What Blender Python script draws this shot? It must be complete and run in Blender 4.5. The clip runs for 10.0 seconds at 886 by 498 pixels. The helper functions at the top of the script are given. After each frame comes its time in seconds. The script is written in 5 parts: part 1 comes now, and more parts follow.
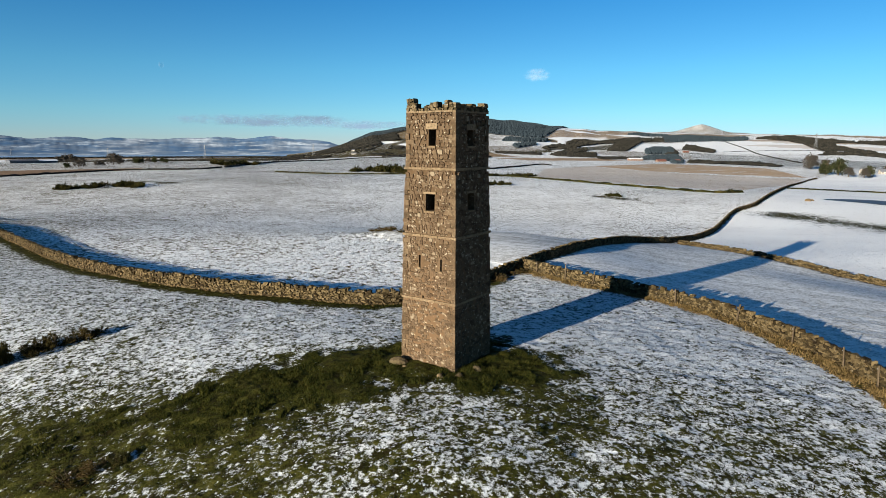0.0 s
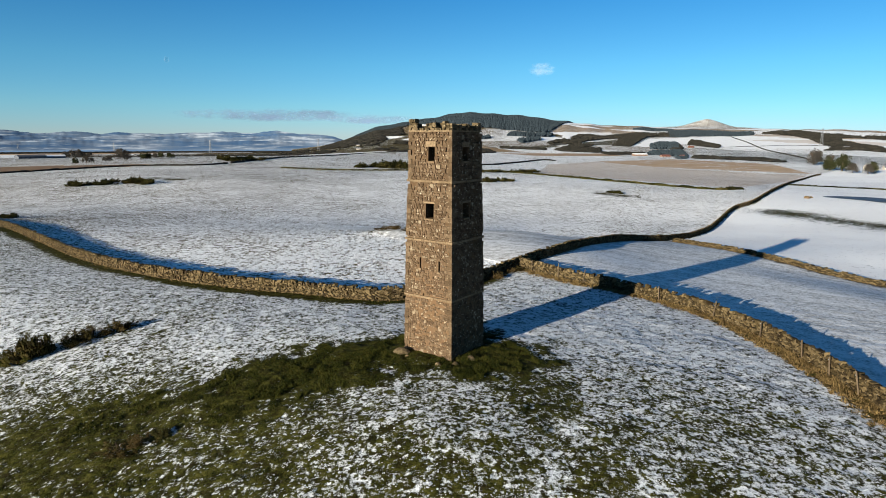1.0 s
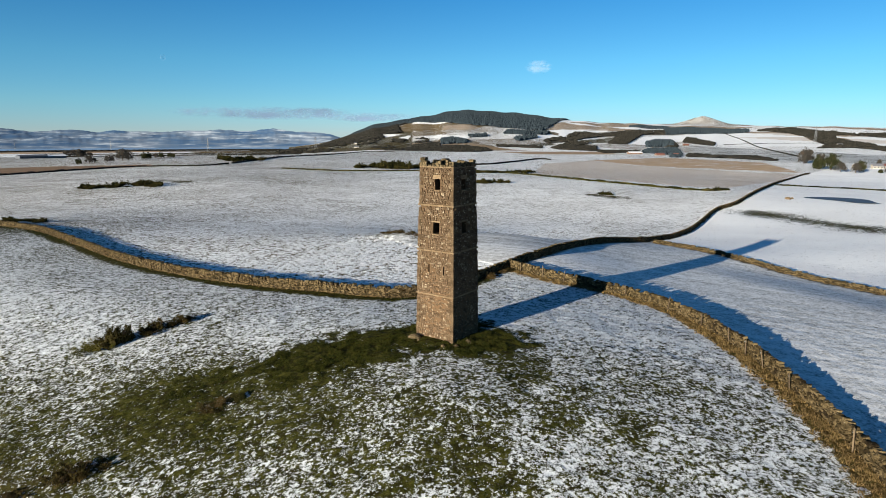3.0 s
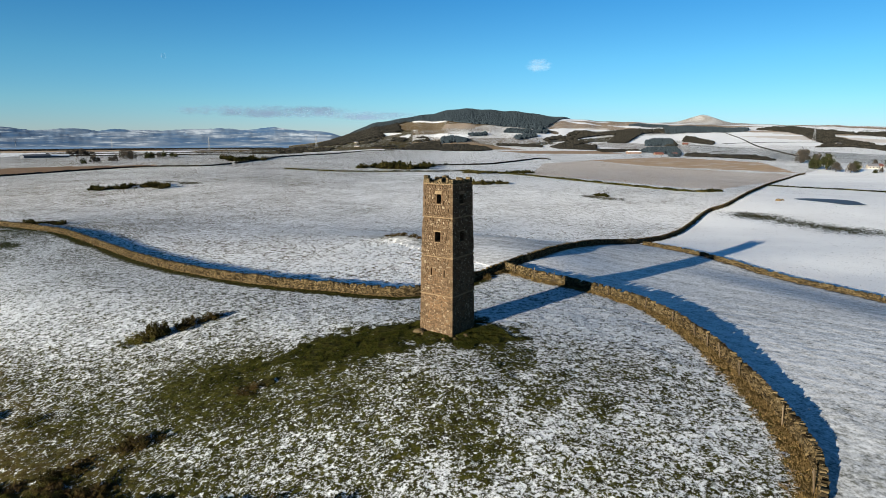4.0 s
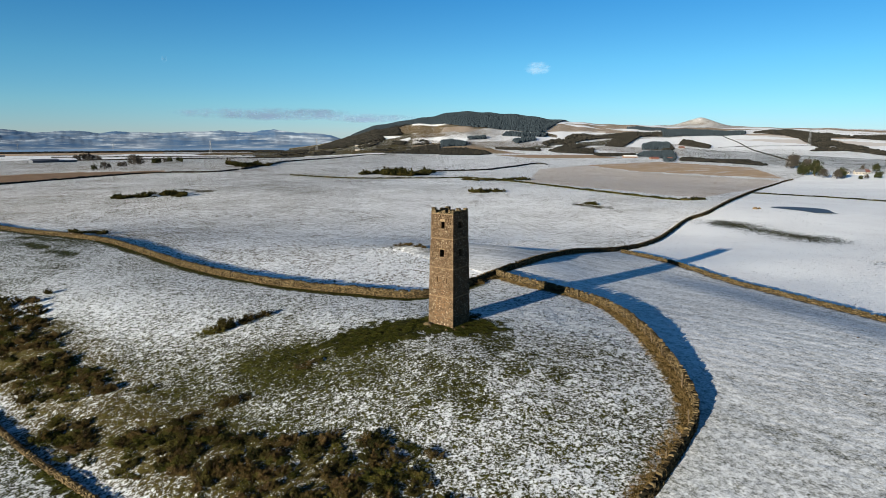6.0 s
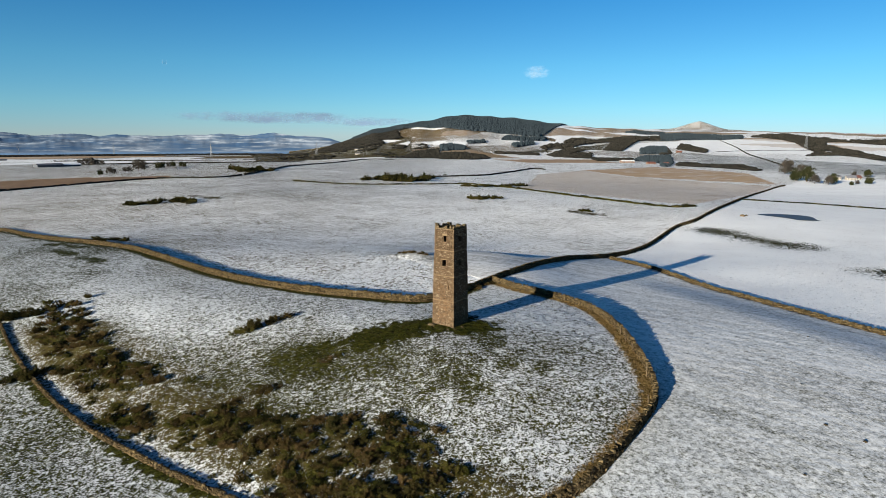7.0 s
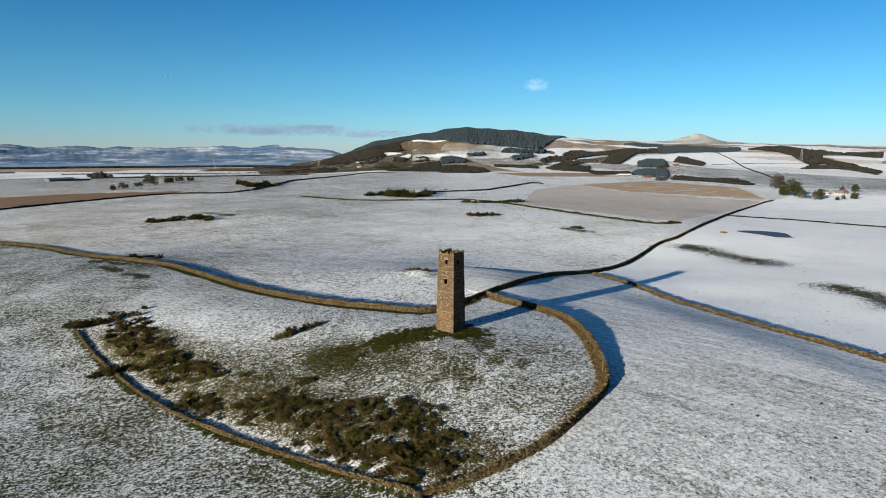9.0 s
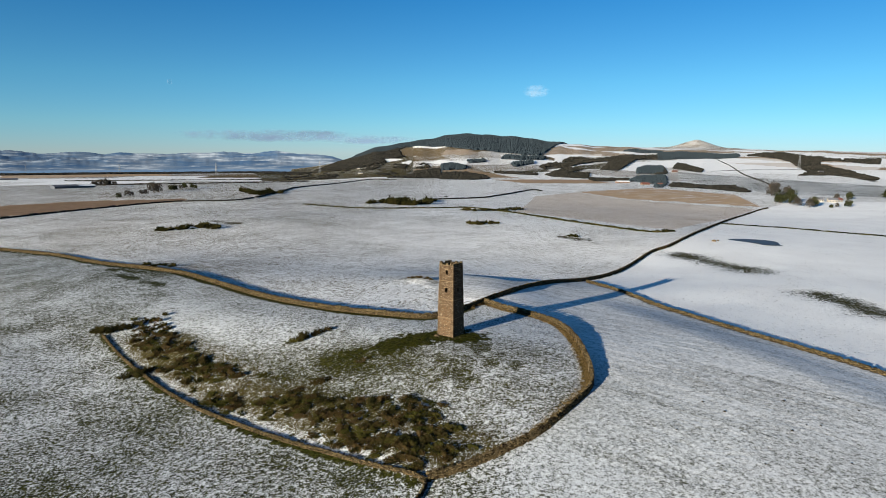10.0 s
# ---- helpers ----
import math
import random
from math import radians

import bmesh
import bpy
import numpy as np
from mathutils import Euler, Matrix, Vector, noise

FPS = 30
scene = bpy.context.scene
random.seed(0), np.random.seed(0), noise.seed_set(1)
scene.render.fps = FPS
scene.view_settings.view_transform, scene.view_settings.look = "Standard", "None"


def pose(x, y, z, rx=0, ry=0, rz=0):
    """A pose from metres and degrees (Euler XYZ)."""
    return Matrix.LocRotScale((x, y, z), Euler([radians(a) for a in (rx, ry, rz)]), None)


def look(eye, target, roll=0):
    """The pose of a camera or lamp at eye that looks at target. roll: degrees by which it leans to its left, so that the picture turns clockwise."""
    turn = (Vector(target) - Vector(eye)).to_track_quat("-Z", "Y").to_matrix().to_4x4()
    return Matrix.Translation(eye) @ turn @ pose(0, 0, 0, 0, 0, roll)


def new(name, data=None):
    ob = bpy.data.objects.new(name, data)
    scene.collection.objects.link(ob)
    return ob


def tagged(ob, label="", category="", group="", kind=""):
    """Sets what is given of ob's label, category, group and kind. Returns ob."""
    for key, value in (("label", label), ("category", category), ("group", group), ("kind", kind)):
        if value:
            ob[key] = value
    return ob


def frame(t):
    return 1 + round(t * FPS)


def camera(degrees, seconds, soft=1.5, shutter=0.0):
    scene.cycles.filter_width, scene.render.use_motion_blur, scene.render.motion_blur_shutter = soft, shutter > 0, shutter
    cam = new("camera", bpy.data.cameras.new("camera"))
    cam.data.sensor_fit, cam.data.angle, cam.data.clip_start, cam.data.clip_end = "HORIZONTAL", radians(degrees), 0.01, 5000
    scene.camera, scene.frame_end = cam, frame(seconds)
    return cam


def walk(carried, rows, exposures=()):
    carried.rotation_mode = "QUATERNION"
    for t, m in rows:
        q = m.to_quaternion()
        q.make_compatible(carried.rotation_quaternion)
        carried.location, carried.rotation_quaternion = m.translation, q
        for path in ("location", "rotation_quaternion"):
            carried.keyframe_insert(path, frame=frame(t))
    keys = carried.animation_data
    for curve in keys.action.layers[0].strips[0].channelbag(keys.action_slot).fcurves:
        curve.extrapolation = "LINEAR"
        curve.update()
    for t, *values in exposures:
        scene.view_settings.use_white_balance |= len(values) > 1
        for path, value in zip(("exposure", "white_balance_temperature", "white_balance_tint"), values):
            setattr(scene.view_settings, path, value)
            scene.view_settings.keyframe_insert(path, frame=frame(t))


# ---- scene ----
cam = camera(72.0, 10.0, soft=0.8)
PATH = [
    (0, (0.591, -1.81, 12.179), (0.543, 0.16, 11.834), 0.3),
    (0.5, (1.028, -3.631, 12.735), (0.965, -1.664, 12.38), 0.3),
    (1, (1.085, -5.861, 13.41), (1.022, -3.895, 13.048), 0.3),
    (1.5, (0.922, -7.977, 13.953), (0.867, -6.011, 13.589), 0.3),
    (2, (0.845, -10.658, 14.693), (0.793, -8.693, 14.325), 0.3),
    (2.5, (0.853, -13.338, 15.396), (0.8, -11.373, 15.027), 0.2),
    (4, (1.075, -23.297, 18.214), (1.021, -21.334, 17.838), 0.2),
    (4.5, (1.043, -26.998, 19.281), (0.991, -25.034, 18.904), 0.2),
    (5, (1.036, -31.486, 20.471), (0.985, -29.522, 20.095), 0.2),
    (5.5, (1.162, -35.915, 21.64), (1.109, -33.951, 21.266), 0.2),
    (7, (0.997, -51.852, 26.096), (0.948, -49.885, 25.735), 0.3),
    (7.5, (1.109, -56.673, 27.55), (1.059, -54.706, 27.195), 0.3),
    (8, (1.081, -62.082, 28.945), (1.031, -60.112, 28.6), 0.3),
    (8.5, (1.084, -66.822, 30.195), (1.034, -64.851, 29.859), 0.3),
    (9, (1.261, -72.161, 31.638), (1.21, -70.188, 31.312), 0.3),
    (9.5, (1.253, -76.625, 32.843), (1.203, -74.651, 32.526), 0.3),
    (10, (1.419, -81.407, 34.288), (1.367, -79.432, 33.98), 0.3),
]
walk(cam, [(t, look(eye, target, roll)) for t, eye, target, roll in PATH], [(0, 1.47, 6300, 3), (10, 1.36, 6300, 3)])

# ---- light: low winter sun behind the drone, clear blue sky ----
SUN_AZ, SUN_EL = radians(217.9), radians(10.4)
to_sun = Vector((math.sin(SUN_AZ) * math.cos(SUN_EL), math.cos(SUN_AZ) * math.cos(SUN_EL), math.sin(SUN_EL)))
world = bpy.data.worlds.new("world")
scene.world = world
world.use_nodes = True
wt = world.node_tree
sky = wt.nodes.new("ShaderNodeTexSky")
sky.sky_type, sky.sun_disc = "NISHITA", False
sky.sun_elevation, sky.sun_rotation = SUN_EL, SUN_AZ
sky.altitude, sky.air_density, sky.dust_density, sky.ozone_density = 2500, 0.9, 0.0, 4.2
wt.nodes["Background"].inputs["Strength"].default_value = 0.050
# thick winter air: paler and less green at the horizon, deep blue higher up
ray = wt.nodes.new("ShaderNodeTexCoord")
up = wt.nodes.new("ShaderNodeSeparateXYZ")
wt.links.new(ray.outputs["Generated"], up.inputs[0])
air = wt.nodes.new("ShaderNodeValToRGB")
while len(air.color_ramp.elements) < 5:
    air.color_ramp.elements.new(0.5)
for e, (at, c) in zip(air.color_ramp.elements, ((0.0, (0.94, 0.87, 0.93)), (0.045, (0.93, 1.04, 0.95)), (0.11, (0.80, 1.10, 0.99)), (0.24, (0.42, 0.96, 1.05)), (0.55, (0.78, 0.99, 0.98)))):
    e.position, e.color = at, (*c, 1)
wt.links.new(up.outputs["Z"], air.inputs[0])
tint = wt.nodes.new("ShaderNodeMix")
tint.data_type, tint.blend_type = "RGBA", "MULTIPLY"
tint.inputs[0].default_value = 1.0
wt.links.new(sky.outputs[0], tint.inputs[6])
wt.links.new(air.outputs[0], tint.inputs[7])
wt.links.new(tint.outputs[2], wt.nodes["Background"].inputs["Color"])
sun = new("sun", bpy.data.lights.new("sun", "SUN"))
sun.data.energy, sun.data.angle, sun.data.color = 5.0, radians(0.5), (1.0, 0.885, 0.735)
sun.matrix_world = look(to_sun * 100, (0, 0, 0))

# ---- materials ----
def material(name, rough=0.9, metal=0.0):
    m = bpy.data.materials.new(name)
    m.use_nodes = True
    b = m.node_tree.nodes["Principled BSDF"]
    b.inputs["Roughness"].default_value, b.inputs["Metallic"].default_value = rough, metal
    b.inputs["Specular IOR Level"].default_value = 0.03 if rough > 0.8 else 0.25
    return m, m.node_tree, b


def node(t, kind, **values):
    n = t.nodes.new("ShaderNode" + kind)
    for key, value in values.items():
        n.inputs[key].default_value = value
    return n


def math_node(t, op, a, b, clamp=False):
    n = t.nodes.new("ShaderNodeMath")
    n.operation, n.use_clamp = op, clamp
    for slot, v in enumerate((a, b)):
        if isinstance(v, (int, float)):
            n.inputs[slot].default_value = v
        else:
            t.links.new(v, n.inputs[slot])
    return n.outputs[0]


def mix(t, fac, a, b, how="MIX"):
    n = t.nodes.new("ShaderNodeMix")
    n.data_type, n.blend_type = "RGBA", how
    for slot, v in ((0, fac), (6, a), (7, b)):
        if isinstance(v, (int, float)):
            n.inputs[slot].default_value = v
        elif isinstance(v, tuple):
            n.inputs[slot].default_value = (*v, 1)
        else:
            t.links.new(v, n.inputs[slot])
    return n.outputs[2]


def noise_at(t, coords, scale, detail=4.0, rough=0.6, stretch=None):
    if stretch:
        mp = t.nodes.new("ShaderNodeMapping")
        mp.vector_type = "TEXTURE"
        mp.inputs["Scale"].default_value = tuple(1 / s for s in stretch[0])
        mp.inputs["Rotation"].default_value = (0, 0, radians(stretch[1]))
        t.links.new(coords, mp.inputs["Vector"])
        coords = mp.outputs[0]
    n = node(t, "TexNoise", Scale=scale, Detail=detail, Roughness=rough)
    t.links.new(coords, n.inputs["Vector"])
    return n.outputs["Fac"]


def ramp(t, fac, *stops):
    n = t.nodes.new("ShaderNodeValToRGB")
    els = n.color_ramp.elements
    while len(els) < len(stops):
        els.new(0.5)
    for e, (at, c) in zip(els, stops):
        e.position, e.color = at, (*c, 1)
    t.links.new(fac, n.inputs[0])
    return n.outputs[0]


def span(t, v, a, b):
    n = t.nodes.new("ShaderNodeMapRange")
    n.interpolation_type = "SMOOTHSTEP"
    for slot, w in ((0, v), (1, a), (2, b)):
        if isinstance(w, (int, float)):
            n.inputs[slot].default_value = w
        else:
            t.links.new(w, n.inputs[slot])
    return n.outputs[0]


def bump(t, b, height, strength, distance):
    n = node(t, "Bump", Strength=strength, Distance=distance)
    t.links.new(height, n.inputs["Height"])
    t.links.new(n.outputs[0], b.inputs["Normal"])


def make_ground():
    m, t, b = material("snowy_pasture", 0.85)
    pos = t.nodes.new("ShaderNodeNewGeometry").outputs["Position"]
    at = t.nodes.new("ShaderNodeAttribute")
    at.attribute_name = "cover"
    sep = t.nodes.new("ShaderNodeSeparateColor")
    t.links.new(at.outputs["Color"], sep.inputs[0])
    bare, dead, soil = sep.outputs[0], sep.outputs[1], sep.outputs[2]
    wood = at.outputs["Alpha"]
    fine = noise_at(t, pos, 1.9, 6, 0.70)
    grain = noise_at(t, pos, 4.6, 5, 0.66)
    lumps = noise_at(t, pos, 0.7, 5, 0.65, ((1, 1.3, 1), 30))
    broad = noise_at(t, pos, 0.045, 3, 0.5)
    streaks = noise_at(t, pos, 0.16, 6, 0.75)
    drills = noise_at(t, pos, 0.5, 5, 0.7, ((0.025, 1.0, 1), -36))
    drills = math_node(t, "ADD", math_node(t, "MULTIPLY", drills, 2.2), -0.6)
    drift = t.nodes.new("ShaderNodeAttribute")
    drift.attribute_name = "drilled"
    turf = t.nodes.new("ShaderNodeAttribute")
    turf.attribute_name = "tufted"
    clods = math_node(t, "ADD", math_node(t, "MULTIPLY", fine, 1.55), math_node(t, "SUBTRACT", math_node(t, "MULTIPLY", grain, 0.5), 0.275))
    tufts = math_node(t, "ADD", math_node(t, "MULTIPLY", fine, 0.88), math_node(t, "SUBTRACT", math_node(t, "MULTIPLY", grain, 1.10), 0.24))
    v = math_node(t, "ADD", mix(t, math_node(t, "MAXIMUM", turf.outputs["Fac"], drift.outputs["Fac"]), clods, tufts), mix(t, turf.outputs["Fac"], math_node(t, "SUBTRACT", math_node(t, "MULTIPLY", lumps, 0.62), 0.16), math_node(t, "MULTIPLY", lumps, 0.30)))
    streaks = mix(t, drift.outputs["Fac"], math_node(t, "ADD", math_node(t, "MULTIPLY", streaks, 0.45), 0.275), drills)
    v = math_node(t, "ADD", v, math_node(t, "MULTIPLY", streaks, 0.30))
    country = noise_at(t, pos, 0.018, 7, 0.72)
    v = math_node(t, "ADD", v, math_node(t, "SUBTRACT", math_node(t, "MULTIPLY", country, 0.24), 0.12))
    th = math_node(t, "ADD", math_node(t, "MULTIPLY", bare, 0.75), 0.675)
    soft = math_node(t, "ADD", math_node(t, "MULTIPLY", drift.outputs["Fac"], 0.30), math_node(t, "ADD", 0.095, math_node(t, "MULTIPLY", turf.outputs["Fac"], 0.015)))
    snowy = span(t, v, math_node(t, "SUBTRACT", th, soft), math_node(t, "ADD", th, soft))
    # near-black stops paint the shade between tussocks into the turf
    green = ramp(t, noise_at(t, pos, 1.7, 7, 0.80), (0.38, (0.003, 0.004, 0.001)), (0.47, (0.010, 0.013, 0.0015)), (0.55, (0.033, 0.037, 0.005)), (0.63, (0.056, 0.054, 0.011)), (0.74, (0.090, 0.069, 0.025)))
    straw = ramp(t, noise_at(t, pos, 1.6, 5, 0.7), (0.3, (0.06, 0.040, 0.016)), (0.55, (0.14, 0.092, 0.036)), (0.75, (0.22, 0.15, 0.066)))
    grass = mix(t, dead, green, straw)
    earth = ramp(t, noise_at(t, pos, 0.12, 5, 0.65, ((0.25, 2.2, 1), 28)), (0.3, (0.31, 0.205, 0.125)), (0.7, (0.50, 0.355, 0.225)))
    earth = mix(t, span(t, soil, 0.93, 0.98), earth, ramp(t, noise_at(t, pos, 0.12, 5, 0.65), (0.3, (0.165, 0.105, 0.065)), (0.7, (0.25, 0.165, 0.105))))
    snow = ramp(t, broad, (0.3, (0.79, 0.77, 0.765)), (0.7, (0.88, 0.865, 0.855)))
    # thin snow among tufts; the grey also paints in the tufts' small shadows
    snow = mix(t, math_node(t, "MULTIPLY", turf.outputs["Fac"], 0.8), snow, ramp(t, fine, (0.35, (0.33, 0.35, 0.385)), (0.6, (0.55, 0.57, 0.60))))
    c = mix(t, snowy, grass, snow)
    soil_n = noise_at(t, pos, 0.09, 5, 0.65, ((0.35, 2.5, 1), 25))
    soil_m = span(t, soil_n, math_node(t, "SUBTRACT", 0.78, math_node(t, "MULTIPLY", soil, 0.62)), math_node(t, "SUBTRACT", 0.98, math_node(t, "MULTIPLY", soil, 0.62)))
    c = mix(t, math_node(t, "MULTIPLY", soil_m, span(t, soil, 0.02, 0.2)), c, earth)
    veil = math_node(t, "MULTIPLY", span(t, soil, 0.05, 0.12), math_node(t, "SUBTRACT", 0.46, math_node(t, "MULTIPLY", span(t, soil, 0.18, 0.30), 0.46)))
    c = mix(t, veil, c, earth)
    floor = ramp(t, noise_at(t, pos, 0.02, 5, 0.7), (0.35, (0.022, 0.026, 0.018)), (0.65, (0.07, 0.055, 0.038)))
    c = mix(t, wood, c, floor)
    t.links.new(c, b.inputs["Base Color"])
    # tufts stand proud of the snow and shade it
    open_h = math_node(t, "ADD", fine, math_node(t, "MULTIPLY", lumps, 1.6))
    turf_h = math_node(t, "SUBTRACT", math_node(t, "MULTIPLY", lumps, 0.6), math_node(t, "ADD", math_node(t, "MULTIPLY", fine, 0.62), math_node(t, "MULTIPLY", grain, 0.34)))
    rough_h = mix(t, turf.outputs["Fac"], open_h, turf_h)
    rough_h = math_node(t, "MULTIPLY", rough_h, math_node(t, "MULTIPLY", math_node(t, "ADD", math_node(t, "MULTIPLY", bare, 1.3), 0.02), math_node(t, "SUBTRACT", 1.0, math_node(t, "MULTIPLY", drift.outputs["Fac"], 0.85))))
    bump(t, b, rough_h, 1.0, 0.26)
    return m


def make_rubble(name, dark, mid, light, lichen=0.35, grain=9.0, pale=None):
    m, t, b = material(name, 0.92)
    geo = t.nodes.new("ShaderNodeNewGeometry")
    pos = geo.outputs["Position"]
    info = t.nodes.new("ShaderNodeObjectInfo")
    each = math_node(t, "FRACT", math_node(t, "ADD", geo.outputs["Random Per Island"], info.outputs["Random"]), 0.0)
    base = ramp(t, each, (0.0, dark), (0.35, mid), (0.8, light), (0.93, light), (0.96, pale or light))
    g = noise_at(t, pos, grain, 6, 0.7)
    c = mix(t, 0.75, base, ramp(t, g, (0.34, (0.20, 0.19, 0.17)), (0.48, (0.8, 0.79, 0.77)), (0.7, (1.25, 1.22, 1.2))), "MULTIPLY")
    spots = span(t, noise_at(t, pos, 8.0, 4, 0.65), 0.625, 0.66)
    c = mix(t, math_node(t, "MULTIPLY", spots, lichen), c, (0.46, 0.40, 0.31))
    t.links.new(c, b.inputs["Base Color"])
    bump(t, b, g, 0.5, 0.03)
    return m


def make_plain(name, a, c, scale=3.0, rough=0.85):
    m, t, b = material(name, rough)
    geo = t.nodes.new("ShaderNodeNewGeometry")
    info = t.nodes.new("ShaderNodeObjectInfo")
    n = noise_at(t, geo.outputs["Position"], scale, 5, 0.65)
    each = math_node(t, "FRACT", math_node(t, "ADD", geo.outputs["Random Per Island"], info.outputs["Random"]), 0.0)
    k = math_node(t, "ADD", math_node(t, "MULTIPLY", n, 0.6), math_node(t, "MULTIPLY", each, 0.4))
    t.links.new(ramp(t, k, (0.25, a), (0.75, c)), b.inputs["Base Color"])
    return m


def make_foliage(name, *colours):
    """Leaf or twig colours that differ from bush to bush, spray to spray and along the plan."""
    m, t, b = material(name, 0.85)
    geo = t.nodes.new("ShaderNodeNewGeometry")
    info = t.nodes.new("ShaderNodeObjectInfo")
    n = noise_at(t, geo.outputs["Position"], 0.9, 4, 0.6)
    k = math_node(t, "ADD", math_node(t, "MULTIPLY", n, 0.5), math_node(t, "MULTIPLY", info.outputs["Random"], 0.35))
    k = math_node(t, "ADD", k, math_node(t, "MULTIPLY", geo.outputs["Random Per Island"], 0.35))
    stops = [(0.28 + 0.56 * i / (len(colours) - 1), c) for i, c in enumerate(colours)]
    t.links.new(ramp(t, k, *stops), b.inputs["Base Color"])
    return m


GROUND = make_ground()
TOWER_STONE = make_rubble("tower_stone", (0.058, 0.038, 0.023), (0.082, 0.054, 0.033), (0.108, 0.074, 0.046), 1.0, 14.0, (0.19, 0.15, 0.105))
QUOIN_STONE = make_rubble("quoin_stone", (0.060, 0.040, 0.024), (0.082, 0.055, 0.033), (0.110, 0.076, 0.047), 0.6)
PARAPET_STONE = make_rubble("mossy_parapet_stone", (0.034, 0.026, 0.014), (0.072, 0.053, 0.029), (0.13, 0.096, 0.056), 0.4)


def make_mortar():
    m, t, b = material("lime_mortar", 0.95)
    pos = t.nodes.new("ShaderNodeNewGeometry").outputs["Position"]
    g = noise_at(t, pos, 7.0, 6, 0.72)
    c = ramp(t, g, (0.3, (0.038, 0.025, 0.014)), (0.5, (0.090, 0.058, 0.034)), (0.68, (0.155, 0.104, 0.062)))
    c = mix(t, span(t, noise_at(t, pos, 0.8, 3, 0.5), 0.45, 0.62), c, (0.10, 0.061, 0.033))
    c = mix(t, math_node(t, "MULTIPLY", span(t, noise_at(t, pos, 8.0, 4, 0.65), 0.63, 0.665), 0.9), c, (0.46, 0.40, 0.31))
    # upper joints have lost their lime; the dark mix also paints their recess shade
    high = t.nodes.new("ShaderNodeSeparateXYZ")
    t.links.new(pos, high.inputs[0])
    worn_shaded = math_node(t, "ADD", high.outputs["Z"], math_node(t, "MULTIPLY", noise_at(t, pos, 0.9, 4, 0.6), 5.0))
    c = mix(t, math_node(t, "MULTIPLY", span(t, worn_shaded, 6.5, 11.0), 0.40), c, (0.028, 0.018, 0.010))
    t.links.new(c, b.inputs["Base Color"])
    bump(t, b, g, 0.5, 0.03)
    return m


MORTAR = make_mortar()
DRESSED = make_rubble("dressed_sandstone", (0.12, 0.084, 0.050), (0.145, 0.102, 0.062), (0.175, 0.125, 0.077), 0.3)
DYKE_STONE = make_rubble("dyke_stone", (0.020, 0.014, 0.008), (0.054, 0.039, 0.019), (0.118, 0.086, 0.045), 0.3)
DYKE_CORE = make_rubble("dyke_hearting", (0.025, 0.018, 0.009), (0.03, 0.022, 0.011), (0.035, 0.027, 0.014), 0.1)
POST_WOOD = make_plain("weathered_wood", (0.05, 0.036, 0.024), (0.13, 0.095, 0.06), 8.0)
GORSE = make_foliage("gorse_foliage", (0.004, 0.005, 0.002), (0.014, 0.014, 0.004), (0.031, 0.028, 0.008), (0.050, 0.038, 0.013))
HEATHER = make_foliage("bramble_foliage", (0.009, 0.008, 0.003), (0.031, 0.025, 0.008), (0.058, 0.039, 0.013), (0.094, 0.060, 0.027))
BRACKEN = make_foliage("scrub_foliage", (0.008, 0.010, 0.002), (0.030, 0.033, 0.006), (0.058, 0.053, 0.011), (0.084, 0.066, 0.020))
STEM = make_plain("bush_stems", (0.05, 0.035, 0.022), (0.10, 0.07, 0.05), 6.0)
# only far trees: colour lifted and blued to stand in for haze
HAZED_CONIFER = make_plain("hazed_conifer_foliage", (0.018, 0.024, 0.030), (0.031, 0.041, 0.049), 0.05)
EVERGREEN = make_plain("evergreen_foliage", (0.012, 0.014, 0.006), (0.040, 0.042, 0.018), 0.4)
TWIGS = make_plain("bare_twigs", (0.028, 0.025, 0.022), (0.065, 0.057, 0.048), 0.1)
# darkest colour paints in the shaded gaps between grass clumps
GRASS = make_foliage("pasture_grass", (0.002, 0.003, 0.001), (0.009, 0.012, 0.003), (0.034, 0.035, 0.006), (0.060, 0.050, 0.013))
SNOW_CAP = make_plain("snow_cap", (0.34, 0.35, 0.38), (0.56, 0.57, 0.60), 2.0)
STRAW = make_plain("dead_grass", (0.045, 0.029, 0.011), (0.20, 0.135, 0.056), 0.8)
# far woods and hedges: brown lifted a little to stand in for haze
ROUND_WOOD = make_plain("bare_woodland", (0.013, 0.013, 0.011), (0.035, 0.031, 0.025), 0.03)
WHITE_WALL = make_plain("limewashed_wall", (0.30, 0.27, 0.23), (0.42, 0.38, 0.33), 0.5)
SNOW_ROOF = make_plain("snowy_roof", (0.50, 0.50, 0.52), (0.72, 0.72, 0.74), 0.8)
BRICK_WALL = make_plain("brown_farm_wall", (0.10, 0.07, 0.055), (0.19, 0.13, 0.10), 0.5)
RED_ROOF = make_plain("red_sheet_roof", (0.13, 0.05, 0.035), (0.19, 0.075, 0.05), 0.4, 0.6)
SLATE_ROOF = make_plain("slate_roof", (0.07, 0.07, 0.08), (0.13, 0.13, 0.145), 0.6, 0.6)
SHED_GREY = make_plain("grey_cladding", (0.04, 0.045, 0.055), (0.09, 0.095, 0.11), 0.4, 0.6)
STEEL = make_plain("galvanised_steel", (0.12, 0.125, 0.135), (0.17, 0.175, 0.19), 1.0, 0.5)
MOLE_EARTH = make_plain("fresh_earth", (0.02, 0.015, 0.01), (0.06, 0.045, 0.03), 9.0)
DARK_GLASS = make_plain("dark_window", (0.02, 0.02, 0.025), (0.04, 0.04, 0.05), 1.0, 0.2)


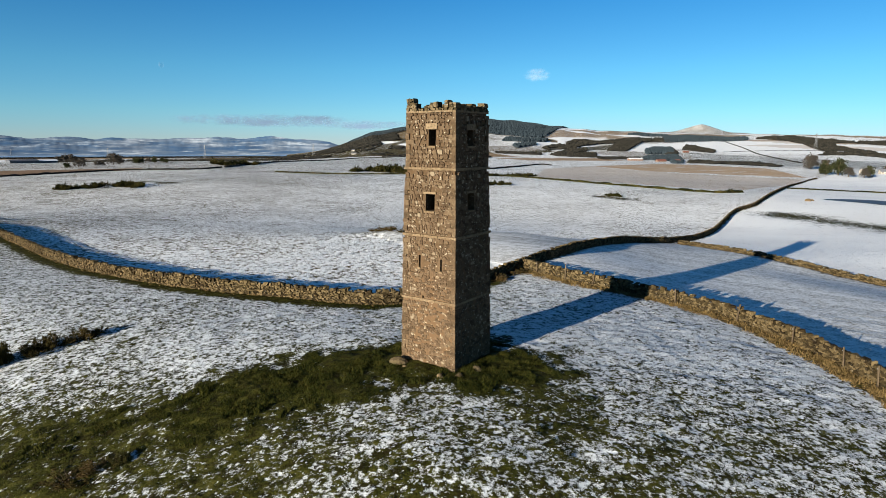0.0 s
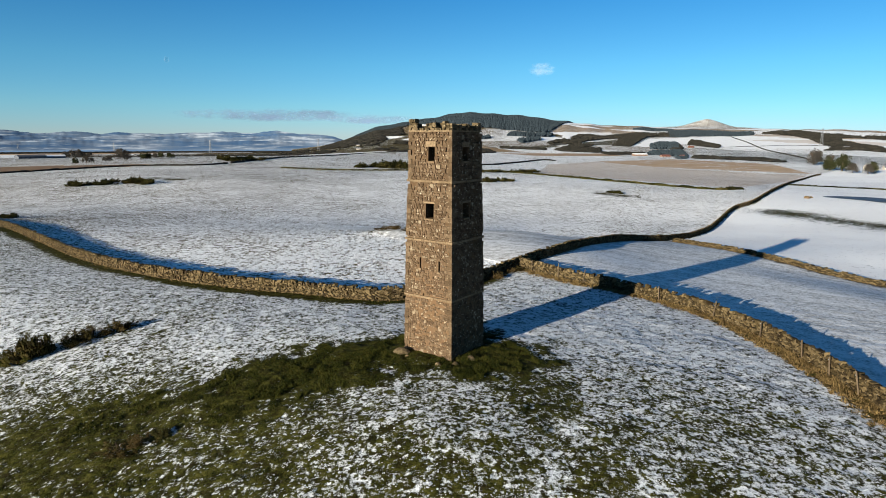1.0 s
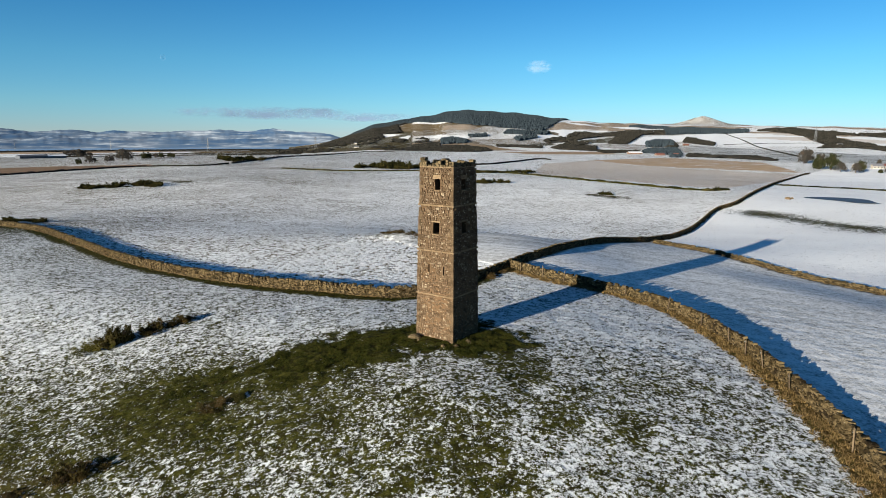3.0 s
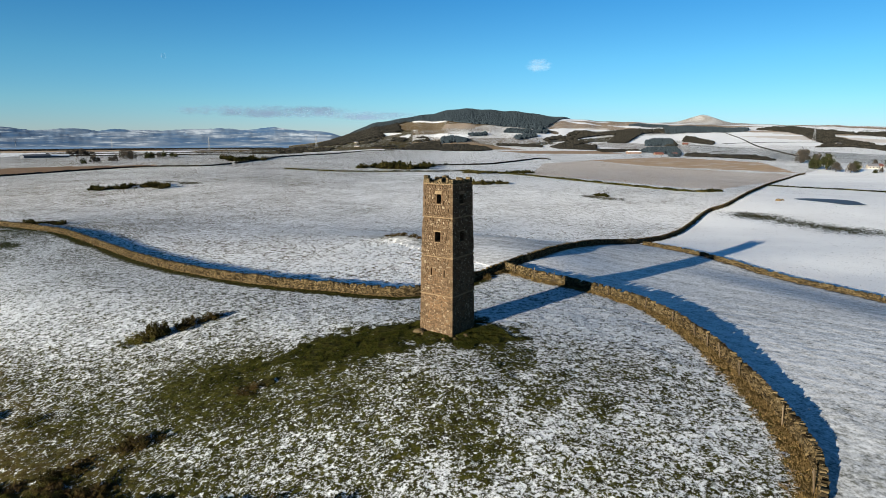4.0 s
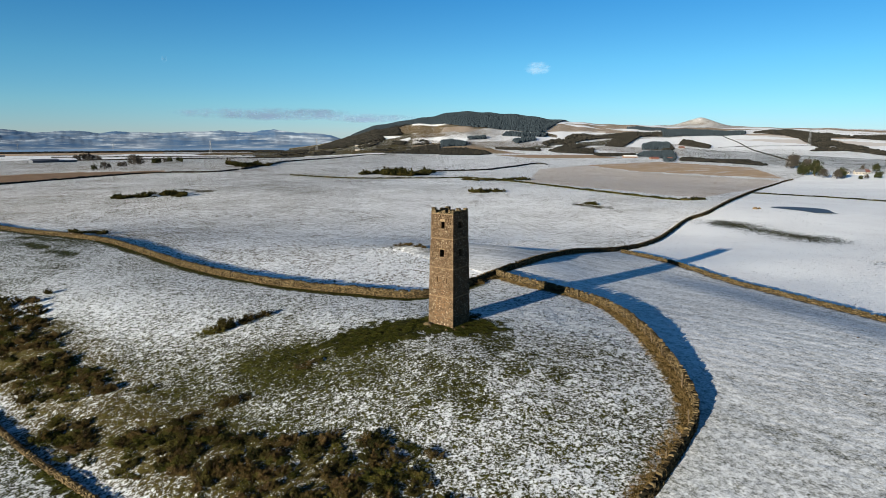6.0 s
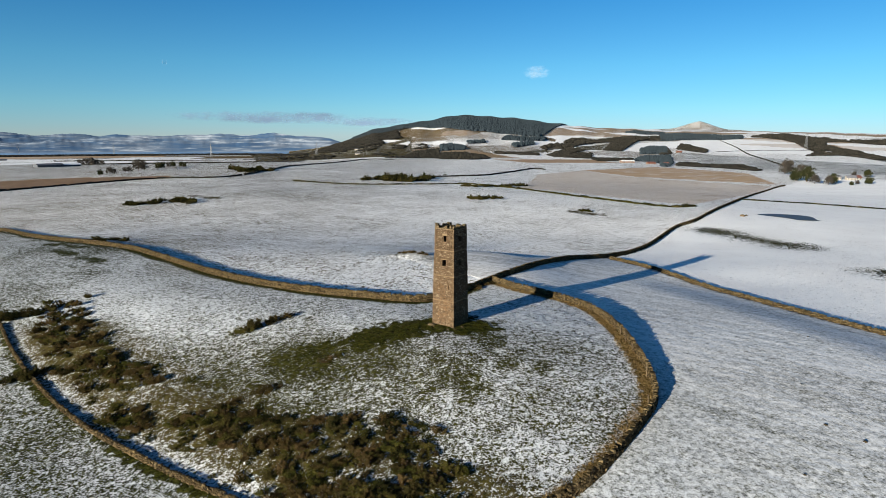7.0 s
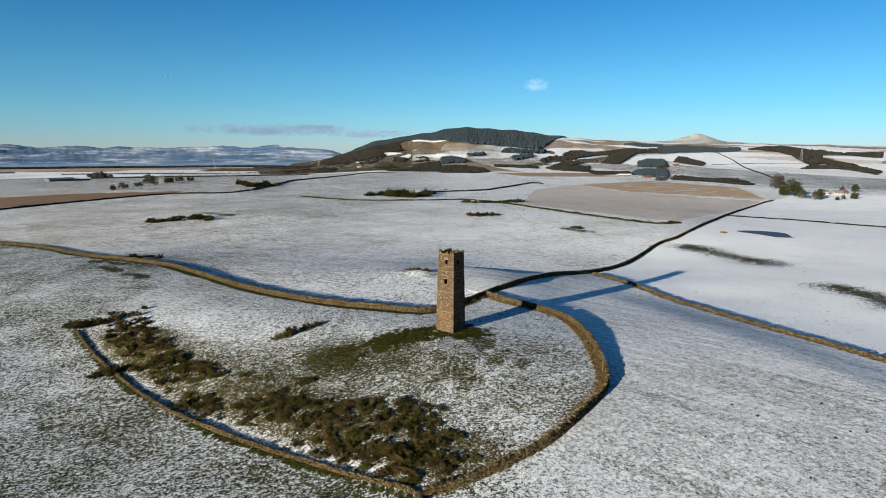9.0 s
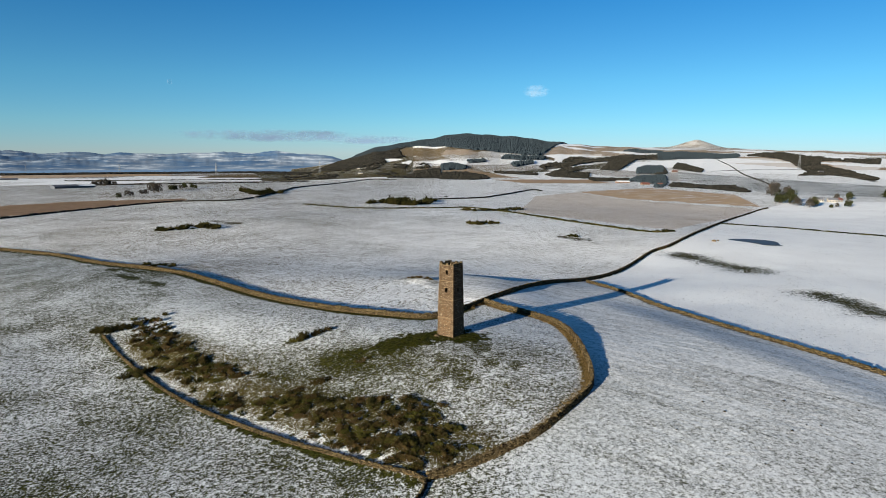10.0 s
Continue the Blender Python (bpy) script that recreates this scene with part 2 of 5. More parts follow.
def make_water(name, colour):
    m, t, b = material(name, 0.6)
    pos = t.nodes.new("ShaderNodeNewGeometry").outputs["Position"]
    t.links.new(ramp(t, noise_at(t, pos, 0.02), (0.3, colour), (0.7, tuple(v * 1.4 for v in colour))), b.inputs["Base Color"])
    bump(t, b, noise_at(t, pos, 1.5), 0.1, 0.05)
    return m


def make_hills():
    m, t, b = material("hazed_far_hills", 1.0)
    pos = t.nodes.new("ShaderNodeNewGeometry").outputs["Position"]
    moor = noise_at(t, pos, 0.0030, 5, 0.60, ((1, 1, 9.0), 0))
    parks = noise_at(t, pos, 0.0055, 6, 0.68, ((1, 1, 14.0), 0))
    # distance haze is painted in: blue base colours, snow greyed to match
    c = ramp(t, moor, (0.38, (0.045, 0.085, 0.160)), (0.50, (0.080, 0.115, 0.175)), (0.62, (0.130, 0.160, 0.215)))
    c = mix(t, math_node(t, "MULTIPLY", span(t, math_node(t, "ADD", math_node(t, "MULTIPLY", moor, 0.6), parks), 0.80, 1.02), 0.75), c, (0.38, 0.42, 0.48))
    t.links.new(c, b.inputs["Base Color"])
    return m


def make_cloud(name, colour, most, size):
    m, t, b = material(name, 1.0)
    co = t.nodes.new("ShaderNodeTexCoord").outputs["Object"]
    n = noise_at(t, co, size, 6, 0.62, ((1, 1, 2.2), 0))
    uv = t.nodes.new("ShaderNodeAttribute")
    uv.attribute_name = "edge"
    a = math_node(t, "MULTIPLY", span(t, uv.outputs["Fac"], 0.02, 0.75), span(t, math_node(t, "ADD", n, math_node(t, "MULTIPLY", uv.outputs["Fac"], 0.30)), 0.50, 0.95))
    a = math_node(t, "MULTIPLY", a, most)
    b.inputs["Base Color"].default_value = (*colour, 1)
    t.links.new(a, b.inputs["Alpha"])
    return m


POND = make_water("pond_ice", (0.035, 0.045, 0.065))
FIRTH = make_water("firth_water", (0.16, 0.25, 0.38))
HAZED_HILLS = make_hills()
PUFF = make_cloud("cloud_white", (0.50, 0.49, 0.50), 0.20, 0.012)
VEIL = make_cloud("cloud_veil", (0.12, 0.17, 0.26), 1.0, 0.004)
MOON = make_cloud("pale_moon", (0.62, 0.64, 0.68), 0.16, 0.03)

# ---- the lie of the land ----
BUMPS = [
    (0, 32, 14, 14, 0.52),
    (-10, 94, 4.5, 2.8, 0.9),
    (-14, 32, 16, 12, 1.0),
    (-45, 48, 22, 14, 1.98),
    (-70, 72, 25, 22, 0.78),
    (8, 14, 14, 14, -0.19),
    (20, 28, 16, 22, 0.23),
    (45, 25, 35, 30, 1.48),
    (-28, 8, 18, 16, -1.28),
    (-110, 105, 40, 35, 3.58),
    (-10, 92, 30, 25, 3.04),
    (60, 160, 60, 50, -3.42),
    (110, 210, 60, 60, 1.43),
    (-140, 285, 70, 60, 3.02),
    (20, 350, 120, 90, 3.08),
    (-8, -12, 16, 16, -1.06),
    (100, 100, 50, 50, 1.44),
    (-55, 12, 22, 18, -1.37),
    (-75, 40, 14, 12, -1.31),
    (260, 470, 120, 120, -3.51),
    (-220, 600, 140, 140, 3.13),
    (60, -50, 50, 40, 1.37),
    (-60, -55, 45, 40, -3.08),
    (12.5, 70, 9, 17, 1.35),
    (26, 103, 14, 14, 0.8),
]
RIM_AZ = [-180, -60, -16, -13.5, -11, -8, -5, -2.5, -1, 3, 6, 9, 12, 15, 19, 25, 31, 40, 60, 180]
RIM_Z = [0, 0, 0, 9, 28, 92, 126, 152, 184, 180, 160, 133, 119, 110, 97, 93, 88, 80, 40, 0]
DROP = [-60, -60, -60, -45, -25, 0, 0, 0, 0, 0, 0, 0, 0, 0, 0, 0, 0, -10, -40, -60]


def smooth(a, b, v):
    t = np.clip((v - a) / (b - a), 0, 1)
    return t * t * (3 - 2 * t)


RIM_FINE = np.arange(-180, 180.1, 0.25)
RIM = np.interp(RIM_FINE, RIM_AZ, RIM_Z)
RIM = np.convolve(np.pad(RIM, 6, "edge"), np.hanning(15)[1:-1] / np.hanning(15).sum(), "valid")
RIM = RIM + 0.03 * RIM * np.sin(RIM_FINE * 2.1) * np.sin(RIM_FINE * 0.83 + 1)


def land(x, y):
    """The height of the ground: low swells near the tower, hills far off."""
    x, y = np.asarray(x, float), np.asarray(y, float)
    z = -0.98 - 5.43 * np.log1p(np.hypot(x, y - 20) / 60)
    for cx, cy, sx, sy, h in BUMPS:
        z = z + h * np.exp(-((x - cx) / sx) ** 2 / 2 - ((y - cy) / sy) ** 2 / 2)
    # a short steep fall across the drilled field
    d, s = 0.92 * (x - 62) + 0.40 * (y - 40), -0.40 * (x - 62) + 0.92 * (y - 40)
    z = z - 1.1 * smooth(-11, 10, d) * smooth(60, 35, s) * smooth(90, 20, d) * smooth(-90, -40, s)
    d, s = 0.75 * (x - 9) + 0.66 * (y - 112), 0.66 * (x - 9) - 0.75 * (y - 112)
    z = z - 1.3 * smooth(-4, 3, d) * smooth(55, 5, d) * smooth(17, 8, np.abs(s)) + 0.5 * smooth(-22, -4, d) * smooth(5, -4, d) * smooth(20, 8, np.abs(s))
    # the hollow falls away to the southern dyke
    d, s = 0.604 * (x + 67) + 0.797 * (y - 34), 0.797 * (x + 67) - 0.604 * (y - 34)
    z = z - 1.1 * smooth(8, -1, d) * smooth(-75, -25, d) * smooth(-18, 8, s) * smooth(92, 66, s)
    r, az = np.hypot(x, y), np.degrees(np.arctan2(x, y))
    z = z + np.interp(az, RIM_FINE, RIM) * smooth(1150, 4250, r) * (1 - 0.5 * smooth(4350, 4900, r))
    z = z + np.interp(az, RIM_AZ, DROP) * np.clip((r - 900) / 3100, 0, 1)
    cone = np.exp(-np.abs((az - 21.15) / 1.45) ** 1.5) * 58 + np.exp(-(((az - 21.0) / 3.2) ** 2) / 2) * 24
    return z + cone * np.exp(-(((r - 4550) / 180) ** 2) / 2)


def ground_at(x, y):
    return float(land(x, y))

# ---- helpers for meshes ----
def mesh_of(name, verts, faces, mat):
    """verts: n x 3 array; faces: m x 3 or m x 4 array of one size."""
    me = bpy.data.meshes.new(name)
    verts, faces = np.asarray(verts, np.float32), np.asarray(faces, np.int32)
    k = faces.shape[1]
    me.vertices.add(len(verts))
    me.vertices.foreach_set("co", verts.ravel())
    me.loops.add(faces.size)
    me.loops.foreach_set("vertex_index", faces.ravel())
    me.polygons.add(len(faces))
    me.polygons.foreach_set("loop_start", np.arange(0, faces.size, k, dtype=np.int32))
    me.polygons.foreach_set("loop_total", np.full(len(faces), k, np.int32))
    me.update(calc_edges=True)
    me.shade_flat()
    me.materials.append(mat)
    return me


def part(name, me, parent, label="", at=None):
    ob = new(name, me)
    ob.parent = parent
    if at is not None:
        ob.matrix_basis = at
    return tagged(ob, label)


def empty(name, m, label, category, group="", kind=""):
    ob = new(name)
    ob.empty_display_size = 0.3
    ob.matrix_basis = m
    return tagged(ob, label, category, group, kind)


CUBE = np.array([(x, y, z) for z in (-1, 1) for y in (-1, 1) for x in (-1, 1)], float) / 2
CUBE_F = np.array([(0, 2, 3, 1), (4, 5, 7, 6), (0, 1, 5, 4), (2, 6, 7, 3), (0, 4, 6, 2), (1, 3, 7, 5)])


def blocks(size, rng, jitter=0.12, flat=(1, 1, 1)):
    """Rough hexahedra: size n x 3 -> n x 8 x 3 corner points round the origin."""
    n = len(size)
    return (CUBE[None] + rng.uniform(-jitter, jitter, (n, 8, 3)) * 0.5 * flat) * size[:, None]


def joined(name, pieces, mat):
    """One mesh of n hexahedra (n x 8 x 3)."""
    n = len(pieces)
    a, b, c = pieces[:, 1] - pieces[:, 0], pieces[:, 2] - pieces[:, 0], pieces[:, 4] - pieces[:, 0]
    flip = (np.cross(a, b) * c).sum(-1) < 0
    faces = np.where(flip[:, None, None], CUBE_F[None, :, ::-1], CUBE_F[None])
    faces = (faces + 8 * np.arange(n)[:, None, None]).reshape(-1, 4)
    return mesh_of(name, pieces.reshape(-1, 3), faces, mat)


def curve_through(points, step):
    """Even steps along a smooth line through plan points; returns places and ways."""
    p = np.array(points, float)
    q = np.vstack([2 * p[0] - p[1], p, 2 * p[-1] - p[-2]])
    out = []
    for a, b, c, d in zip(q, q[1:], q[2:], q[3:]):
        t = np.linspace(0, 1, 40, endpoint=False)[:, None]
        out.append(0.5 * (2 * b + (c - a) * t + (2 * a - 5 * b + 4 * c - d) * t**2 + (3 * b - a - 3 * c + d) * t**3))
    line = np.vstack(out + [p[-1:]])
    run = np.r_[0, np.cumsum(np.hypot(*np.diff(line, axis=0).T))]
    s = np.arange(0, run[-1], step)
    xy = np.stack([np.interp(s, run, line[:, k]) for k in (0, 1)], 1)
    way = np.gradient(xy, axis=0)
    return xy, way / np.linalg.norm(way, axis=1, keepdims=True)


def inside(x, y, poly):
    hit = np.zeros(x.shape, bool)
    for (ax, ay), (bx, by) in zip(poly, poly[1:] + poly[:1]):
        cross = (ay > y) != (by > y)
        hit ^= cross & (x < (bx - ax) * (y - ay) / (by - ay + 1e-12) + ax)
    return hit


def off_line(x, y, points, step=2.0):
    """Distance from a smooth line, and the side (plus: to the left of its way)."""
    xy, way = curve_through(points, step)
    best, side = np.full(x.shape, 1e9), np.zeros(x.shape)
    for (px, py), (wx, wy) in zip(xy, way):
        d = np.hypot(x - px, y - py)
        near = d < best
        best = np.where(near, d, best)
        side = np.where(near, wx * (y - py) - wy * (x - px), side)
    return best, side


# ---- plan of the dykes ----
DYKE_NW = [(-205, 184), (-165, 164), (-140, 143), (-119, 125), (-99, 113), (-84, 104), (-64.5, 86.3), (-48, 70.5), (-34, 58.8), (-23.4, 53), (-13.7, 49.3), (-6, 46.3), (-1.3, 49.4), (3.4, 56.3)]
DYKE_N = [(3.4, 56.3), (6.2, 60.7), (9.1, 65), (13.9, 72.7), (22.3, 90), (33, 106.6), (43.1, 119), (59.8, 142.6), (87, 190.8), (104.7, 213.3), (141, 272.2), (217.8, 401.9), (279.3, 494), (305, 526)]
DYKE_E = [(7.4, 62.7), (9.2, 60.1), (12.4, 55.9), (16.6, 52.6), (20.6, 48.4), (23.0, 43.4), (24.2, 35), (24.2, 26), (23.6, 16.5), (22.2, 9.8), (19, 4.4), (12.9, -3.6), (7.3, -8.2), (2.2, -11.2), (-2.2, -12.5)]
DYKE_S = [(-76, 45), (-67, 35.3), (-55, 23.7), (-44, 14.5), (-34, 7.5), (-25, 1.5), (-16.5, -3.6), (-10, -7.5), (-2.8, -12.3), (-3.6, -18), (-5, -26), (-6, -36)]
DYKE_FIELD = [(43.4, 115.5), (49.8, 96.3), (60.8, 65.5), (66.4, 51.5), (73.7, 38.1), (79.5, 27.2), (88, 10), (97, -10)]
ENCLOSURE = [(-75, 95), *DYKE_NW[6:], *DYKE_E, *DYKE_S[8::-1]]
BANK = [(-135, 454), (-77, 406), (-22.8, 412), (9.8, 425), (38.6, 379), (70.4, 316), (105.8, 263), (125, 268)]


# ---- plan of the far country ----
FOREST = [(-760, 4500), (-600, 3300), (-380, 2950), (-335, 3149), (-231, 3140), (-59, 2708), (16, 2519), (98, 2469), (153, 2416), (258, 2337), (309, 2358), (446, 2946), (800, 4500)]
SLOPE = [(-900, 4500), (-640, 2619), (-470, 2122), (-330, 1960), (-255, 2060), (-300, 2350), (-215, 2330), (-240, 2480), (-300, 2960), (-264, 3188), (-380, 2950)]
WOODS = [
    [(-48, 1585), (-55, 1813), (-21, 1845), (21, 1730), (17, 1613)],
    [(27, 1952), (85, 2032), (87, 1931), (31, 1875)],
    [(149, 2089), (171, 2224), (216, 2223), (328, 2282), (299, 2141), (215, 2071)],
    [(162, 1887), (250, 2037), (243, 1930), (167, 1752)],
    [(459, 1514), (523, 1737), (590, 1868), (639, 1860), (528, 1522)],
    [(330, 1117), (408, 1337), (482, 1384), (351, 989), (345, 1120)],
    [(794, 2931), (894, 3095), (1009, 3012), (946, 2845), (845, 2857)],
    [(762, 2311), (951, 2905), (1071, 2895), (1164, 2718), (1225, 2653), (1116, 2426), (882, 2369)],
    [(307, 886), (460, 1363), (481, 1364), (376, 1035), (319, 888)],
]
BELTS = [
    [(243, 1785), (287, 1943), (339, 2001), (422, 2295), (493, 2328), (501, 2234), (666, 2500), (896, 2666), (785, 2326), (672, 2278), (606, 2189), (482, 2117), (391, 1948), (317, 1765), (243, 1665)],
    [(1230, 2593), (1387, 2789), (1548, 2938), (1458, 2609), (1434, 2430), (1410, 2268), (1578, 2273), (1370, 1964), (1369, 2200), (1297, 2167), (1159, 1938), (1093, 1749), (1034, 1562), (925, 1301), (835, 1168), (898, 1347), (904, 1426), (818, 1420), (917, 1549), (1169, 2123), (1266, 2415)],
]
COPSES = [
    [(-36, 1172), (-44, 1438), (-17, 1495), (21, 1478), (59, 1376), (64, 1220), (32, 1163)],
    [(212, 1424), (328, 1796), (349, 1676), (291, 1529), (335, 1510), (277, 1254), (215, 1340)],
    [(404, 1688), (530, 2097), (686, 2460), (679, 2303), (549, 1951), (448, 1653)],
    [(89, 1532), (200, 1491), (188, 1401), (90, 1467)],
    [(279, 1244), (365, 1256), (328, 1136), (264, 1123)],
    [(639, 1771), (747, 2046), (747, 1961), (702, 1709), (642, 1568), (643, 1719)],
    [(593, 1779), (616, 1782), (538, 1520), (485, 1441)],
    [(339, 913), (405, 1084), (414, 941), (461, 965), (408, 780), (392, 767), (380, 856)],
    [(-199, 1772), (-164, 1886), (-159, 1697)],
    [(-110, 1349), (-116, 1560), (-56, 1664), (-37, 1225), (-157, 1241)],
]
FIELDS = [
    [(463, 1671), (637, 2155), (771, 2260), (676, 1972), (563, 1876), (494, 1634)],
    [(-56, 1838), (-61, 2011), (27, 1952), (22, 1785)],
    [(343, 2446), (477, 2564), (624, 2652), (580, 2461), (434, 2366), (369, 2190)],
    [(185, 2019), (184, 2084), (310, 2153), (356, 2067), (247, 1958)],
    [(1271, 2110), (1320, 1889), (1200, 1710), (1075, 1626), (1187, 1905)],
    [(-318, 2106), (-304, 2457), (-208, 2202), (-281, 2099)],
    [(-201, 2019), (-173, 2152), (-160, 1912)],
    [(-123, 2001), (-62, 2038), (-56, 1856)],
    [(-87, 1480), (-47, 1568), (-43, 1412)],
]
LONG_FIELD = [(617, 1855), (741, 2245), (857, 2301), (1050, 2444), (1242, 2369), (1143, 2074), (912, 1549), (835, 1511), (794, 1563), (713, 1469), (692, 1670), (767, 1997), (768, 2107), (665, 1846)]
HEATH = [
    [(338, 2438), (425, 2991), (535, 3219), (575, 2908), (504, 2621)],
    [(-69, 2290), (-61, 2535), (10, 2526), (76, 2392), (37, 2222)],
    [(-278, 2650), (-289, 3141), (-81, 2670), (-68, 2243), (-224, 2418)],
]
LEAS = [
    [(333, 1701), (365, 1875), (517, 2071), (406, 1718)],
    [(160, 1562), (249, 1712), (248, 1593), (161, 1481)],
    [(555, 862), (595, 844), (521, 753), (477, 732)],
    [(-401, 1820), (-755, 3697), (-336, 2157), (-235, 1703), (-173, 1370)],
    [(-129, 1369), (-136, 1754), (-98, 1872), (-96, 1554)],
]
MEADOW = [(596, 1609), (756, 1023), (525, 683), (417, 723), (469, 1245)]


# ---- ground ----
def cover_of(x, y):
    """How bare of snow the turf is, how dead its grass, how much ploughed soil, and woodland floor."""
    n = lambda s, k: np.array([noise.noise((a / s + k, b / s, k)) for a, b in zip(x.ravel(), y.ravel())]).reshape(x.shape)
    r, az = np.hypot(x, y), np.degrees(np.arctan2(x, y))
    slow, quick, ragged = n(45, 3.1), n(9, 7.7), n(2.2, 1.3)
    bare = np.full(x.shape, 0.39) + 0.05 * slow + 0.06 * quick + 0.03 * ragged + 0.09 * smooth(0, -90, x) + 0.04 * smooth(-16, -20, az) * smooth(500, 600, r)
    dead, soil, wood = np.where(inside(x, y, ENCLOSURE), 0.10, 0.55), np.zeros(x.shape), np.zeros(x.shape)
    enc = inside(x, y, ENCLOSURE)
    bare = np.where(enc, 0.535 + 0.02 * smooth(16, 22, y) + 0.03 * smooth(-14, -24, x) + 0.08 * quick + 0.05 * slow + 0.05 * ragged - 0.09 * smooth(28, 35, y) - 0.035 * smooth(-8, 4, x) + 0.025 * smooth(-8, -16, x) * smooth(34, 26, y) + 0.035 * smooth(-2, -8, x) * smooth(29, 24, y) + 0.15 * smooth(-2, -9, x) * smooth(14, 20, y) * smooth(30, 25, y) * smooth(-28, -20, x), bare)
    west = enc & (x < -22) & (y > 34)
    bare = np.where(west, 0.46 + 0.07 * quick + 0.05 * slow, bare)
    # behind the eastern dyke the snow lies smooth
    d_e = off_line(x, y, DYKE_E)[0]
    d_f, s_f = off_line(x, y, DYKE_FIELD)
    d_n, s_n = off_line(x, y, DYKE_N)
    east = ~enc & (s_n < 0) & (y < 600) & (x > 0) & (y > -200)
    bare = np.where(east, 0.305 + 0.09 * smooth(40, -15, y) + 0.04 * quick + 0.03 * slow, bare)
    dead = np.where(east, 0.3, dead)
    beyond = east & (s_f > 0)
    bare = np.where(beyond, 0.15 + 0.08 * quick + 0.08 * slow, bare)
    pasture = ~enc & ((y < 40) | ((x < -30) & (off_line(x, y, DYKE_NW)[1] < 0) & (y < 240)))
    bare = np.where(pasture, bare + (0.572 + 0.10 * quick + 0.09 * slow + 0.04 * ragged - bare) * smooth(14, -8, x + 2 * quick + 0.3 * y), bare)
    dead = np.where(pasture, 0.05, dead)
    bare = np.where(pasture & (y > 20), bare - 0.04, bare)
    for (ax, ay), (bx, by), w in (((100, 186), (112, 148), 10.0), ((110, 101), (112, 78), 9.5), ((-158, 321), (-148, 321), 4), ((-128, 268), (-150, 285), 6), ((55, 238), (66, 228), 4), ((-14, 95), (-5, 91), 5.5), ((-106, 104), (-84, 88), 3.0), ((-114, 115), (-90, 103), 3.0)):
        t = np.clip(((x - ax) * (bx - ax) + (y - ay) * (by - ay)) / ((bx - ax) ** 2 + (by - ay) ** 2), 0, 1)
        d = np.hypot(x - ax - t * (bx - ax), y - ay - t * (by - ay)) + 3.0 * quick
        lawn = smooth(w * 2.0, -w * 0.6, d + 2.5 * ragged)
        bare, dead = np.maximum(bare, 0.88 * lawn), dead * (1 - 0.5 * smooth(0.05, 0.4, lawn))
    # wind-bared turf round the tower and down its spur
    d = np.hypot((x - 1) / 1.1, y - 30.6) - 4.4
    for (ax, ay), (bx, by), w in (((0, 32.2), (-5, 30), 3.9), ((-5, 30), (-10.5, 27), 3.4), ((-10.5, 27), (-18, 25.2), 0.9)):
        t = np.clip(((x - ax) * (bx - ax) + (y - ay) * (by - ay)) / ((bx - ax) ** 2 + (by - ay) ** 2), 0, 1)
        d = np.minimum(d, np.hypot(x - ax - t * (bx - ax), y - ay - t * (by - ay)) - w)
    bare = np.maximum(bare, 0.90 * smooth(3.4, -2.4, d + 1.5 * quick + 1.0 * slow + 2.2 * ragged + 1.8 * n(0.9, 5.5)))
    for cx, cy, rad, v in ((8.7, 19, 5, 0.64), (0.0, 15.3, 7, 0.66), (4.6, 24.2, 5, 0.68), (2, 20, 6, 0.64), (-24, 20, 7, 0.62), (-14, 15, 8, 0.61), (12, 10, 5, 0.58), (-4, 17, 6, 0.60), (15, 24, 4, 0.56), (-31, 27, 6, 0.58)):
        bare = np.maximum(bare, v * smooth(2.0, 0.2, np.hypot(x - cx, (y - cy) * 0.8) / rad + 0.7 * ragged + 0.5 * quick))
    # scrub along the southern dyke
    d_s = off_line(x, y, DYKE_S[:9])[0]
    scrub = enc & (d_s < 17) & (y < 47)
    edge = scrub * smooth(17, 9, d_s + 3 * quick) * smooth(47, 40, y)
    bare = bare + (0.55 + 0.17 * smooth(1.6, 3.8, d_s) + 0.11 * quick + 0.08 * ragged - bare) * edge
    dead = np.maximum(dead, 0.3 * edge)
    # dead grass along the dykes
    verge = np.maximum(smooth(2.3, 0.6, d_e + quick) * enc, 0)
    d_w, s_w = off_line(x, y, DYKE_NW)
    verge2 = smooth(3.6, 1.1, d_w + 0.8 * quick) * (s_w < 0)
    bare = np.maximum(bare, np.maximum(verge * 1.0, verge2 * 0.95))
    dead = np.maximum(dead, verge * 0.95)
    bare = bare + (0.07 + 0.03 * quick) * smooth(13, 3, d_s) * ~enc * smooth(4, -5, y)
    bare = np.maximum(bare, 0.88 * smooth(1.9, 0.6, d_s + 0.8 * quick + 0.7 * ragged) * ~enc * (y > -14))
    verge3 = np.maximum(smooth(1.6, 0.6, d_f), smooth(1.2, 0.5, d_n) * 0.8)
    bare, dead = np.maximum(bare, verge3), np.maximum(dead, verge3 * 0.8)
    # ploughland and stubble
    for poly, v in (
        ([(-404, 445), (-362, 500), (-271, 521), (-255, 485), (-299, 438), (-327, 344), (-420, 330)], 1.0),
        ([(159, 745), (296, 875), (356, 715), (306, 540), (188, 626)], 0.8),
        ([(67, 1186), (270, 1214), (285, 1037), (120, 1010)], 0.95),
            ):
        soil = np.where(inside(x, y, poly), v, soil)
    stubble = inside(x, y, [(45, 385), (125, 275), (215, 405), (290, 520), (188, 618), (158, 735), (90, 640)])
    bare, dead, soil = np.where(stubble, 0.40 + 0.05 * slow + 0.05 * quick, bare), np.where(stubble, 1.0, dead), np.where(stubble, 0.15, soil)
    far = r > 1250
